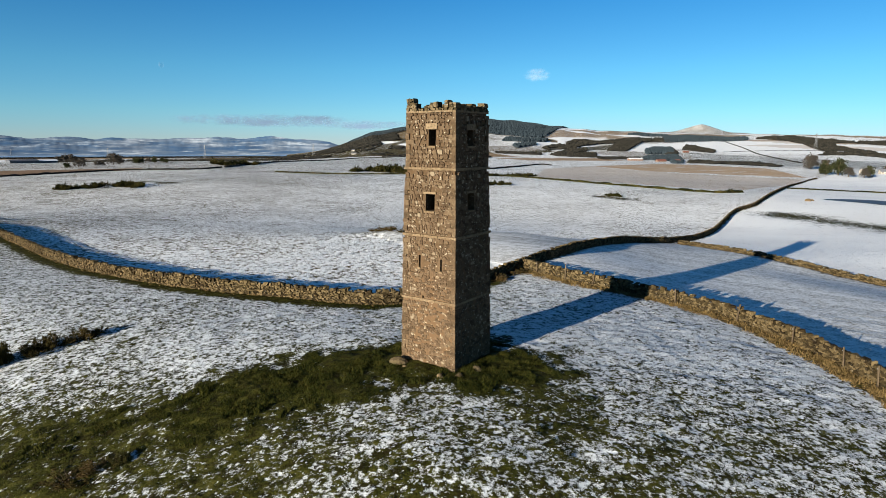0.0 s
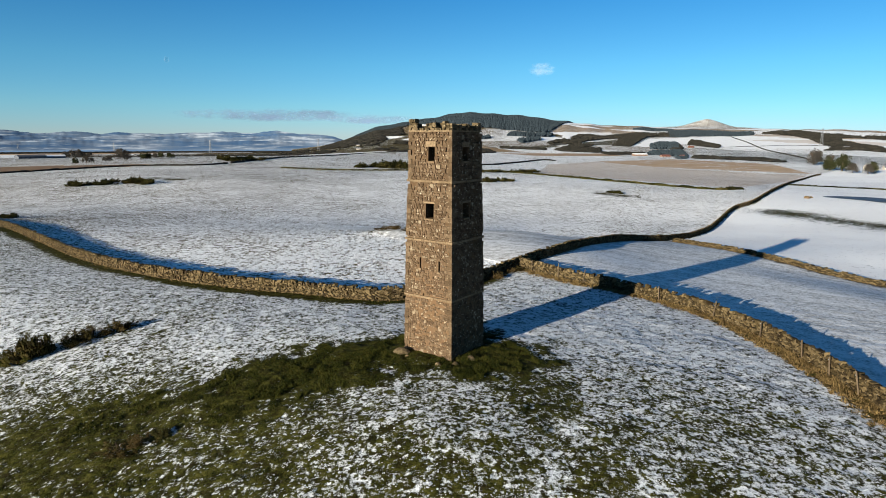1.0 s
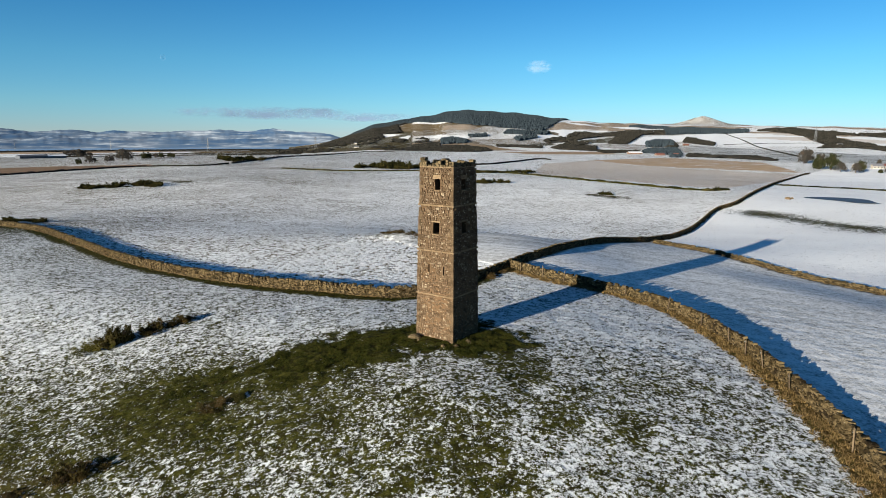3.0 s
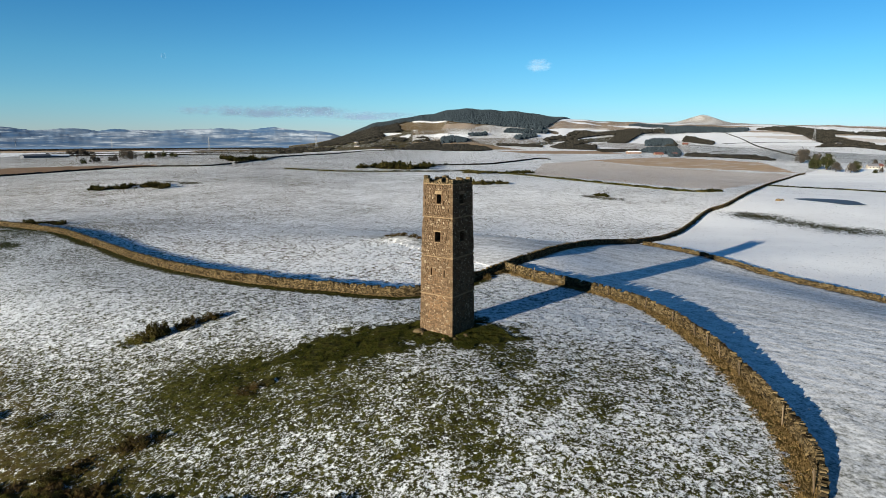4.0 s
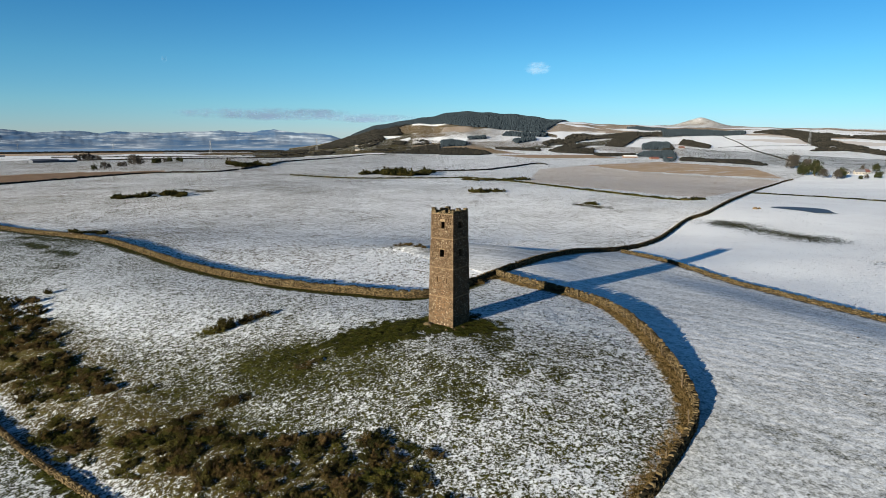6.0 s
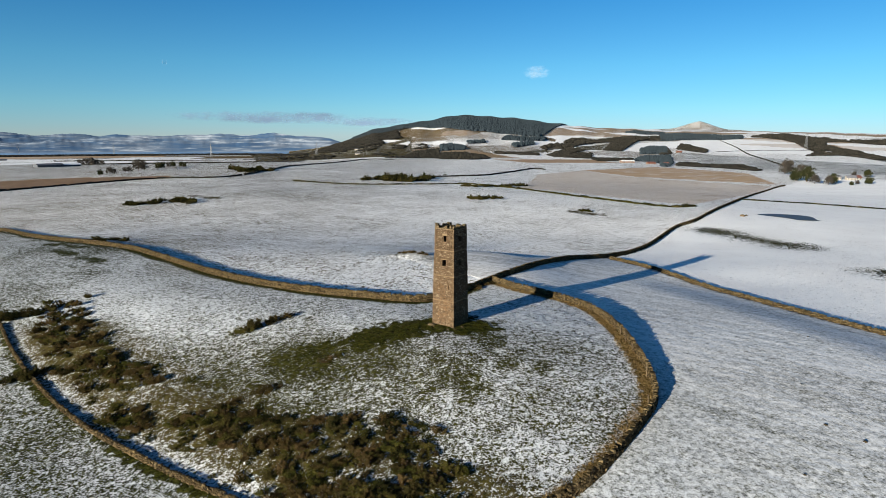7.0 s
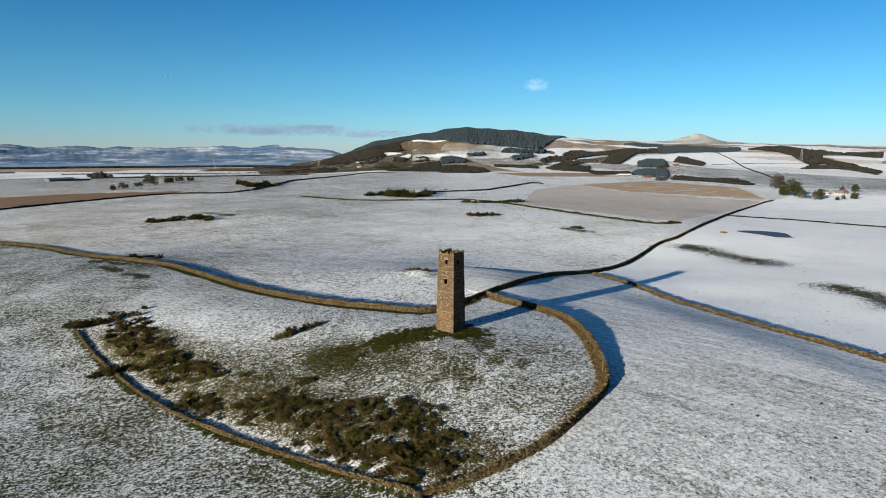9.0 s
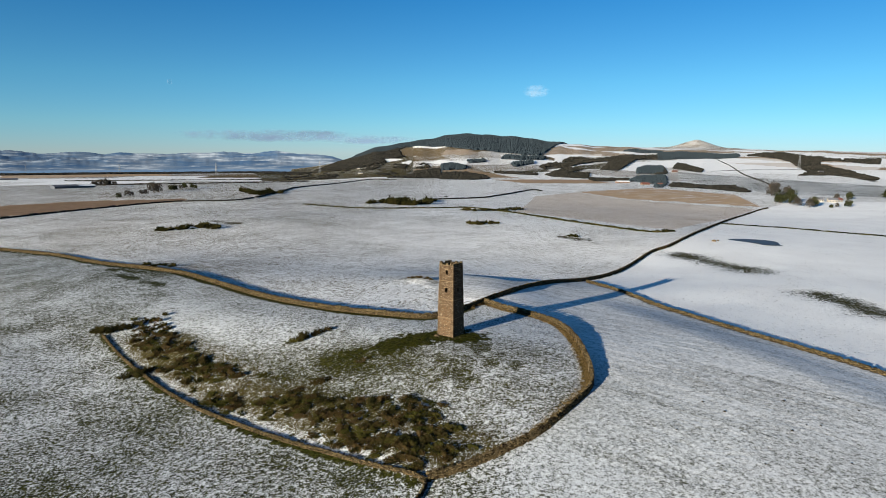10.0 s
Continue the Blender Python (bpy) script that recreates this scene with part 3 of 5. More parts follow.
    patch = np.array([noise.cell((a / 260 + 0.3 * b / 260, b / 420, 2.0)) for a, b in zip(x.ravel(), y.ravel())]).reshape(x.shape)
    bare = np.where(far, np.where(az < -13, 0.54, 0.34) + 0.34 * patch, bare)
    tiles = np.array([noise.cell((a / 190 + 0.2 * b / 190, b / 300 - 0.3 * a / 300, 5.0)) for a, b in zip(x.ravel(), y.ravel())]).reshape(x.shape)
    bare = np.where((r > 1300) & (r < 2700) & (az > -16) & (az < 9), 0.58 + 0.26 * tiles + 0.08 * slow, bare)
    dead = np.where(far, 0.85, dead)
    soil = np.where(far & (patch > 0.62) & (az > -16), 0.15, soil)
    heath = smooth(5.0, 3.0, np.abs(az - 21.3)) * smooth(3900, 4200, r)
    bare, dead = np.maximum(bare, (0.55 + 0.10 * slow) * heath - 0.03 * smooth(0.9, 0.1, np.abs(az - 21.2))), np.maximum(dead, 0.9 * heath)
    skirt = (az > -19) & (az < -4.5) & (r > 1280) & (r < 4400)
    bare, dead = np.where(skirt, 0.68 + 0.12 * np.abs(tiles), bare), np.where(skirt, 0.42, dead)
    soil = np.where(skirt, 0, soil)
    for poly in (*FIELDS, LONG_FIELD):
        bare = np.where(inside(x, y, poly), 0.12 + 0.10 * slow, bare)
    for poly in LEAS:
        bare, dead = np.where(inside(x, y, poly), 0.70, bare), np.where(inside(x, y, poly), 0.30, dead)
    bare = np.where(inside(x, y, MEADOW), 0.50 + 0.12 * slow, bare)
    dead = np.where(inside(x, y, MEADOW), 0.15, dead)
    for k, poly in enumerate(HEATH):
        moor = inside(x, y, poly)
        bare, dead, soil = np.where(moor, (0.60, 0.60, 0.74)[k], bare), np.where(moor, 1.0, dead), np.where(moor, (0.15, 0.15, 0.0)[k], soil)
    soil = np.where(inside(x, y, [(-2107, 2679), (-1766, 3617), (-1091, 2203), (-1345, 1681)]), 0.8, soil)
    for poly in (FOREST, SLOPE, *WOODS, *BELTS, *COPSES):
        wood = np.where(inside(x, y, poly), 0.95, wood)
    wood = np.where((az < -14) & (r > 3050) & (r < 3900), 0.75, wood)
    return bare, dead, soil, wood


def tussocks(x, y):
    """Humps of rough grass inside the dykes; the drilled and open fields are smoother."""
    n = np.array([noise.noise((a * 1.15, b * 1.15, 4.0)) + 0.55 * noise.noise((a * 2.6, b * 2.6, 8.0)) + 1.3 * noise.noise((a * 0.3, b * 0.3, 2.0)) for a, b in zip(x, y)])
    spur = np.exp(-(((x + 5.5) / 7) ** 2) - ((y - 29.5 - 0.35 * (x + 5.5)) / 3.6) ** 2)
    return n * (0.028 + np.where(inside(x, y, ENCLOSURE), 0.027 + 0.13 * spur, 0) * smooth(-74, -55, x))


def make_land():
    az = np.radians(np.r_[np.linspace(-52, 52, 620), np.linspace(56, 304, 63)])
    r = np.r_[np.geomspace(14, 34, 30), np.arange(34.5, 112, 0.26), np.geomspace(112.5, 4980, 260)]
    rr, aa = np.meshgrid(r, az, indexing="ij")
    x, y = rr * np.sin(aa), -40 + rr * np.cos(aa)
    z = land(x, y)
    near = (rr < 125) & (np.abs(aa) < 1)
    z[near] += tussocks(x[near], y[near]) * smooth(122, 85, rr[near])
    k = len(az)
    i = np.arange(len(r) - 1)[:, None] * k + np.arange(k)[None]
    j = np.arange(len(r) - 1)[:, None] * k + (np.arange(k)[None] + 1) % k
    faces = np.stack([i, i + k, j + k, j], -1).reshape(-1, 4)
    verts = np.stack([x, y, z], -1).reshape(-1, 3)
    verts = np.vstack([verts, [(0, -40, ground_at(0, -40))]])
    me = mesh_of("ground", verts, faces, GROUND)
    bm = bmesh.new()
    bm.from_mesh(me)
    bm.verts.ensure_lookup_table()
    mid = bm.verts[len(verts) - 1]
    for a in range(k):
        bm.faces.new((bm.verts[a], bm.verts[(a + 1) % k], mid))
    bmesh.ops.recalc_face_normals(bm, faces=bm.faces)
    bm.to_mesh(me)
    bm.free()
    me.shade_smooth()
    bare, dead, soil, wood = cover_of(verts[:, 0], verts[:, 1])
    at = me.attributes.new("cover", "FLOAT_COLOR", "POINT")
    at.data.foreach_set("color", np.stack([bare, dead, soil, wood], -1).astype(np.float32).ravel())
    vx, vy = verts[:, 0], verts[:, 1]
    drilled = smooth(2, 22, vx + 0.3 * vy) * ((off_line(vx, vy, DYKE_E)[1] > 0) & (off_line(vx, vy, DYKE_FIELD)[1] < 0) & (vy < 120) & ~inside(vx, vy, ENCLOSURE))
    me.attributes.new("drilled", "FLOAT", "POINT").data.foreach_set("value", (drilled * smooth(-60, 25, vy)).astype(np.float32))
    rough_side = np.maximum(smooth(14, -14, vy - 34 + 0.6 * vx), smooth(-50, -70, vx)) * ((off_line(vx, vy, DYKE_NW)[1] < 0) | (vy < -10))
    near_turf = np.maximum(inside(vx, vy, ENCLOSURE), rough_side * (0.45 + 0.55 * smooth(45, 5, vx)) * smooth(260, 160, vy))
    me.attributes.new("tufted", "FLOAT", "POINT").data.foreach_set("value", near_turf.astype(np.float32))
    ob = new("ground", me)
    return tagged(ob, "rolling pasture under thin patchy snow with bare turf", "ground", kind="structure")


make_land()

# ---- the tower ----
TX, TY, TURN = 0.0, 31.78, -33.8
STAGE_Z = [-0.6, 3.71, 7.23, 10.80, 13.70]
STAGE_HALF = [1.815, 1.765, 1.715, 1.615, 1.575]
BED = 0.62


def half_at(z):
    return np.interp(z, STAGE_Z, STAGE_HALF)


def raked(z):
    """How deep the joints are raked: nearly flush below, deeply weathered towards the top."""
    return np.interp(z, STAGE_Z, [0.014, 0.020, 0.034, 0.060, 0.075])


def wall_panels(openings, bed):
    """Hexahedra of one side wall in (u, out, z), with the openings left free. Outer face at half_at(z)."""
    us = sorted({-9.0, 9.0, *[v for o in openings for v in o[:2]]})
    zs = sorted({*STAGE_Z, *[v for o in openings for v in o[2:]]})
    out = []
    for a, b in zip(us, us[1:]):
        for lo, hi in zip(zs, zs[1:]):
            if any(o[0] <= a and b <= o[1] and o[2] <= lo and hi <= o[3] for o in openings):
                continue
            pts = []
            for z in (lo, hi):
                h = float(half_at(z))
                for d in (h - float(raked(z)), h - bed):
                    pts += [(max(-d, min(d, u)), d, z) for u in (a, b)]
            out.append(pts)
    return np.array(out)


# local frames of the four sides: u along the side, out away from the tower
SIDES = [((1, 0), (0, -1)), ((0, 1), (1, 0)), ((-1, 0), (0, 1)), ((0, -1), (-1, 0))]
OPENINGS = [
    [(-0.16, 0.32, 12.0, 12.84), (-0.28, 0.31, 8.58, 9.48), (-0.68, -0.56, 5.48, 6.14), (0.74, 0.86, 5.40, 6.05), (-0.42, -0.30, 3.78, 3.92)],
    [(-0.42, 0.14, 12.0, 12.82), (-0.42, 0.20, 8.62, 9.52)],
    [(-0.3, 0.3, 8.6, 9.5)],
    [(-0.3, 0.3, 12.0, 12.82)],
]


def to_side(p, side):
    (ux, uy), (ox, oy) = SIDES[side]
    p = np.asarray(p, float)
    return np.stack([p[..., 0] * ux + p[..., 1] * ox, p[..., 0] * uy + p[..., 1] * oy, p[..., 2]], -1)


def build_tower():
    rng = np.random.default_rng(4)
    tower = empty("stone_tower", pose(TX, TY, 0, 0, 0, TURN), "tall square rubble stone tower, roofless, with broken battlements", "tower")
    for s in range(4):
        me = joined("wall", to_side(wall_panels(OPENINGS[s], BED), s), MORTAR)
        bm = bmesh.new()
        bm.from_mesh(me)
        bmesh.ops.remove_doubles(bm, verts=bm.verts[:], dist=0.002)
        bm.to_mesh(me)
        bm.free()
        part("wall", me, tower)
    # added dark deck inside the parapet, closing the shaft from the sky
    me = joined("roof_deck", np.array([[(x, y, z) for z in (12.86, 12.98) for y in (-1.1, 1.1) for x in (-1.1, 1.1)]]), DYKE_CORE)
    part("roof_deck", me, tower, "sunken dark deck added inside the parapet")
    return tower, rng


tower, rng = build_tower()


def stone_rows(side, z0, z1, rng, row=(0.10, 0.20), width=(0.11, 0.36), proud=(0.02, 0.04), fill=0.8):
    """Places and sizes of rubble stones between two heights on one side: u, z, w, h, proud."""
    out, z = [], z0
    while z < z1 - 0.08:
        h = min(rng.uniform(*row), z1 - z)
        half = float(half_at(z + h / 2)) - 0.28
        u = -half + rng.uniform(-0.1, 0.1)
        while u < half:
            w = rng.uniform(*width) * (0.75 + h)
            mid = u + w / 2
            free = not any(a - 0.02 < mid + w / 2 and mid - w / 2 < b + 0.02 and c - 0.02 < z + h and z < d + 0.02 for a, b, c, d in OPENINGS[side])
            if free and u + w < half + 0.12 and rng.random() < fill:
                out.append((mid, z + h / 2 + rng.uniform(-0.03, 0.03), w * rng.uniform(0.9, 1.1), h * rng.uniform(0.85, 1.2), rng.uniform(*proud)))
            u += w
        z += h
    return out


def cobble(rng, n=7):
    """A pillow-faced rubble stone, about 1 x 1 and 1 proud: rim and face rings, as verts and triangles."""
    a = np.sort(np.linspace(0, 2 * np.pi, n, endpoint=False) + rng.uniform(-0.3, 0.3, n))
    k = 0.56 / np.maximum(np.abs(np.cos(a)), np.abs(np.sin(a))) ** 0.6 * rng.uniform(0.82, 1.08, n)
    rim = np.stack([np.cos(a) * k, np.full(n, -0.6), np.sin(a) * k], -1)
    top = rim * (0.90, 0, 0.88) + np.stack([rng.uniform(-0.03, 0.03, n), rng.uniform(0.95, 1.0, n), rng.uniform(-0.03, 0.03, n)], -1)
    v = np.vstack([rim, top])
    f = [t for i in range(n) for t in ((i, n + i, (i + 1) % n), ((i + 1) % n, n + i, n + (i + 1) % n))]
    f += [(n, n + i + 1, n + i) for i in range(1, n - 1)]
    return v, np.array(f)


COBBLES = [cobble(rng) for _ in range(40)]


def cobble_field(rows, side, rng):
    """Rubble stones of one side as verts and triangles."""
    vs, fs, at = [], [], 0
    for u, z, w, h, out in rows:
        v, f = COBBLES[rng.integers(40)]
        lean = float(half_at(z + 0.1) - half_at(z - 0.1)) / 0.2
        deep = float(raked(z)) + 0.012 + out
        p = v * (w, deep / 1.6, h)
        p = p + (u, out - deep / 1.6, z)
        p[:, 1] += float(half_at(z)) + (p[:, 2] - z) * lean
        vs.append(to_side(p, side))
        fs.append(f + at)
        at += len(v)
    return np.concatenate(vs), np.concatenate(fs)


# ---- masonry of the tower ----
PILLOWS = [mesh_of("rubble_stone", *c, TOWER_STONE) for c in COBBLES]
STONES = [joined("stone", blocks(np.ones((1, 3)), rng, 0.5, (1, 0.3, 1)), PARAPET_STONE) for _ in range(24)]
SLABS = [joined("dressed_block", blocks(np.ones((1, 3)), rng, 0.07), DRESSED) for _ in range(8)]
QUOINS = [joined("quoin", blocks(np.ones((1, 3)), rng, 0.16, (0.15, 0.15, 1)), QUOIN_STONE) for _ in range(10)]


def side_matrix(side, u, d, z, w, depth, h):
    """The pose of a unit block on one side of the tower, w wide, depth deep and h high."""
    (ux, uy), (ox, oy) = SIDES[side]
    turn = Matrix(((ux, ox, 0, 0), (uy, oy, 0, 0), (0, 0, 1, 0), (0, 0, 0, 1)))
    return turn @ Matrix.Translation((u, d, z)) @ Matrix.Diagonal((w, depth, h, 1))


def build_masonry():
    loose, count = [], 0
    for s in range(4):
        rows = stone_rows(s, -0.3, 3.6, rng, proud=(0.002, 0.012), fill=0.70)
        rows += stone_rows(s, 3.82, 7.12, rng, proud=(0.003, 0.016), fill=0.78)
        rows += stone_rows(s, 7.34, 10.69, rng, row=(0.11, 0.23), proud=(0.002, 0.022), fill=0.90)
        rows += stone_rows(s, 10.91, 13.66, rng, row=(0.12, 0.25), proud=(0.002, 0.030), fill=0.95)
        if s == 0:
            rows.sort(key=lambda q: -q[1])
            for u, z, w, h, pr in rows[:300]:
                part("rubble_stone", PILLOWS[rng.integers(40)], tower, at=side_matrix(s, u, float(half_at(z)) + pr - (float(raked(z)) + 0.012 + pr) / 1.6, z, w, (float(raked(z)) + 0.012 + pr) / 1.6, h))
            rows = rows[300:]
        v, f = cobble_field(rows, s, rng)
        loose.append((v, f + count))
        count += len(v)
    part("rubble_facing", mesh_of("rubble_facing", np.concatenate([q[0] for q in loose]), np.concatenate([q[1] for q in loose]), TOWER_STONE), tower)["kind"] = "stuff"
    # corner stones, long and short by turns
    for s in range(4):
        z, k = -0.25, s
        while z < 13.6:
            h = min(rng.uniform(0.16, 0.34), 13.68 - z)
            if not any(abs(z + h / 2 - q) < 0.14 for q in STAGE_Z[1:4]):
                half = float(half_at(z + h / 2))
                long, short = (rng.uniform(0.36, 0.56), rng.uniform(0.2, 0.32))[:: 1 if k % 2 else -1]
                out = rng.uniform(0.002, 0.042)
                at = side_matrix(s, half + out - long / 2, half + out - short / 2, z + h / 2, long, short, h * 0.95)
                part("quoin", QUOINS[rng.integers(10)], tower, at=at)
            z, k = z + h, k + 1
    # string courses and the wall-head course, in blocks
    for z, h, out in ((3.71, 0.13, 0.05), (7.23, 0.13, 0.05), (10.80, 0.13, 0.06), (13.74, 0.10, 0.02)):
        half = float(half_at(z))
        for s in range(4):
            u = -half - out
            while u < half + out - 0.02:
                w = min(rng.uniform(0.45, 0.85), half + out - u)
                at = side_matrix(s, u + w / 2, half + out - 0.15, z, w * 0.985, 0.30, h * rng.uniform(0.9, 1.08))
                part("string_course_block", SLABS[rng.integers(8)], tower, at=at)
                u += w
    # dressings of the openings
    for s in (0, 1):
        for a, b, lo, hi in OPENINGS[s]:
            half = float(half_at(hi))
            if b - a > 0.3:
                high = 0.30 if lo > 11 else 0.12
                part("lintel", SLABS[rng.integers(8)], tower, at=side_matrix(s, (a + b) / 2, half - 0.09, hi + high / 2, b - a + 0.26, 0.24, high))
                part("sill", SLABS[rng.integers(8)], tower, at=side_matrix(s, (a + b) / 2, half - 0.06, lo - 0.06, b - a + 0.06, 0.22, 0.08))
            elif hi - lo > 0.3:
                part("sill", SLABS[rng.integers(8)], tower, "pale sill under the slit", at=side_matrix(s, (a + b) / 2, half - 0.04, lo - 0.05, 0.22, 0.2, 0.1))
    # broken battlements: stacks of stones on the wall head
    stacks = {
        0: [(-1.36, 0.44, 0.62), (-1.02, 0.24, 0.36), (-0.62, 0.30, 0.12), (-0.25, 0.30, 0.20), (0.22, 0.50, 0.40), (0.66, 0.26, 0.10), (1.02, 0.24, 0.48), (1.38, 0.40, 0.40)],
        1: [(-1.05, 0.32, 0.22), (-0.68, 0.30, 0.30), (-0.30, 0.34, 0.26), (0.10, 0.42, 0.34), (0.55, 0.30, 0.18), (0.95, 0.28, 0.28), (1.32, 0.46, 0.42)],
        2: [(-1.2, 0.5, 0.25), (-0.3, 0.5, 0.35), (0.5, 0.4, 0.15), (1.25, 0.5, 0.45)],
        3: [(-1.15, 0.5, 0.32), (-0.35, 0.5, 0.38), (0.45, 0.45, 0.2), (1.2, 0.4, 0.3)],
    }
    for s, row in stacks.items():
        for u, w, high in row:
            z = 13.79
            while z < 13.79 + high - 0.04:
                h = min(rng.uniform(0.09, 0.17), 13.79 + high - z + 0.03)
                v = u - w / 2
                while v < u + w / 2 - 0.06:
                    q = min(rng.uniform(0.12, 0.25), u + w / 2 - v)
                    part("merlon_stone", STONES[rng.integers(24)], tower, at=side_matrix(s, v + q / 2, 1.575 - 0.2 + rng.uniform(-0.03, 0.03), z + h / 2, q * 0.98, 0.42, h * 1.02))
                    v += q
                z += h


build_masonry()


# ---- dry-stone dykes ----
def dyke(name, line, height, label, rng, step=0.34, width=0.48, cope=1.0):
    """A dry-stone dyke: hearting, two faces of rough stones and a row of cope stones."""
    root = empty(name, pose(0, 0, 0), label, "stone wall", kind="structure")
    xy, way = curve_through(line, step)
    side = np.stack([-way[:, 1], way[:, 0]], -1)
    z = land(xy[:, 0], xy[:, 1])
    hgt = height * (1 + 0.13 * np.array([noise.noise((a / 3.0, b / 3.0, 1.0)) for a, b in xy]) + 0.06 * np.array([noise.noise((a / 0.9, b / 0.9, 5.0)) for a, b in xy]))
    wide = width / 2
    # hearting as one strip
    rows = []
    for off, up in ((-wide + 0.1, -0.3), (-wide + 0.17, 0.93), (wide - 0.17, 0.93), (wide - 0.1, -0.3)):
        rows.append(np.c_[xy + side * off, z + np.where(up > 0, hgt * up, up)])
    v = np.stack(rows, 1).reshape(-1, 3)
    n = len(xy)
    f = np.array([(4 * i + k, 4 * i + 4 + k, 4 * i + 5 + k, 4 * i + 1 + k) for i in range(n - 1) for k in range(3)])
    part("hearting", mesh_of("hearting", v, f, DYKE_CORE), root)
    pieces = []
    for s in (-1, 1):
        lo = 0.0
        while lo < height * 1.05:
            h = rng.uniform(0.11, 0.18)
            m = n
            w = step * rng.uniform(0.55, 1.3, m)
            size = np.stack([w, rng.uniform(0.2, 0.26, m), h * rng.uniform(0.6, 1.25, m)], -1)
            keep = (lo + h * 0.6 < hgt) & (rng.random(m) < 0.95)
            p = blocks(size, rng, 0.45)
            off = s * (wide - 0.09 - 0.10 * (lo / height)) + rng.uniform(-0.035, 0.035, m)
            slide = rng.uniform(-0.5, 0.5) * step + rng.uniform(-0.15, 0.15, m)
            c = np.c_[xy + side * off[:, None] + way * slide[:, None], z + lo + h / 2 - 0.05]
            tip, c[:, 2] = rng.normal(0, 0.35, m), c[:, 2] + rng.uniform(-0.04, 0.04, m)
            px, pz = p[:, :, 0].copy(), p[:, :, 2].copy()
            p[:, :, 0], p[:, :, 2] = px * np.cos(tip)[:, None] - pz * np.sin(tip)[:, None], px * np.sin(tip)[:, None] + pz * np.cos(tip)[:, None]
            pieces.append((place(p, c, way), keep))
            lo += h
    size = np.stack([rng.uniform(0.14, 0.36, n), rng.uniform(0.26, 0.42, n), rng.uniform(0.12, 0.30, n)], -1) * (1, cope, cope)
    c = np.c_[xy + side * rng.uniform(-0.05, 0.05, n)[:, None], z + hgt + 0.06 + rng.uniform(-0.05, 0.06, n)]
    pieces.append((place(blocks(size, rng, 0.5), c + np.c_[way * rng.uniform(-0.12, 0.12, n)[:, None], np.zeros(n)], way), rng.random(n) < 0.92))
    return root, [p[k] for p, k in pieces]


def place(p, centre, way):
    out = np.empty_like(p)
    out[:, :, 0] = p[:, :, 0] * way[:, 0, None] - p[:, :, 1] * way[:, 1, None]
    out[:, :, 1] = p[:, :, 0] * way[:, 1, None] + p[:, :, 1] * way[:, 0, None]
    out[:, :, 2] = p[:, :, 2]
    return out + centre[:, None]


NEAR = {"boundary_dyke_west": (-24, -4, 40, 60), "boundary_dyke_east": (20.5, 26, 8, 42), "boundary_dyke_south": (-16, 0, -16, -5)}
for nm, line, h, label, step in (
    ("boundary_dyke_west", DYKE_NW, 1.03, "long dry-stone dyke of brown stones with rough cope", 0.30),
    ("boundary_dyke_north", DYKE_N, 1.0, "dark dry-stone dyke winding away between snowy fields", 0.45),
    ("boundary_dyke_east", DYKE_E, 0.92, "curving dry-stone dyke backed by dead grass", 0.29),
    ("boundary_dyke_south", DYKE_S, 0.42, "low dry-stone dyke closing the scrubby hollow", 0.30),
    ("boundary_dyke_field", DYKE_FIELD, 0.62, "low tumbled dyke grown over with dead grass", 0.40),
):
    low = nm == "boundary_dyke_south"
    root, pieces = dyke(nm, line, h, label, rng, step, 0.40 if low else 0.48, 0.7 if low else 1.0)
    allp = np.concatenate(pieces)
    if nm in NEAR:
        # the stretch that is seen best: each stone a piece of its own
        x0, x1, y0, y1 = NEAR[nm]
        mid = allp.mean(1)
        pick = np.flatnonzero((mid[:, 0] > x0) & (mid[:, 0] < x1) & (mid[:, 1] > y0) & (mid[:, 1] < y1))
        pick = pick[np.argsort(-mid[pick, 2] + land(mid[pick, 0], mid[pick, 1]))][:300]
        for k in pick:
            part("dyke_stone", joined("dyke_stone", allp[k : k + 1] - mid[k], DYKE_STONE), root, at=Matrix.Translation(mid[k]))
        allp = np.delete(allp, pick, 0)
    part("stone_facing", joined("stone_facing", allp, DYKE_STONE), root)["kind"] = "stuff"


# ---- fence posts along the eastern dyke ----
def fence_post(x, y, high, lean, rng):
    root = empty("fence_post", pose(x, y, ground_at(x, y), lean * math.cos(x * 7), lean * math.sin(y * 5), rng.uniform(0, 90)), "weathered leaning timber fence post beside the dyke", "fence post", "posts along the eastern dyke")
    p = blocks(np.array([[0.08, 0.08, high + 0.3]]), rng, 0.12)
    p[:, :, 2] += high / 2 - 0.15
    part("shaft", joined("shaft", p, POST_WOOD), root)
    cap = blocks(np.array([[0.07, 0.03, 0.05]]), rng, 0.2)
    cap[:, :, 2] += high * 0.86
    cap[:, :, 1] += 0.06
    part("staple", joined("staple", cap, STEEL), root, "rusty wire staple")
    return root


def build_posts():
    xy, way = curve_through(DYKE_E, 1.0)
    k = 3
    while k < len(xy) - 2:
        (x, y), (wx, wy) = xy[k], way[k]
        fence_post(x + wy * 0.42, y - wx * 0.42, rng.uniform(1.2, 1.5), rng.uniform(2, 14), rng)
        k += int(rng.integers(3, 9))


build_posts()


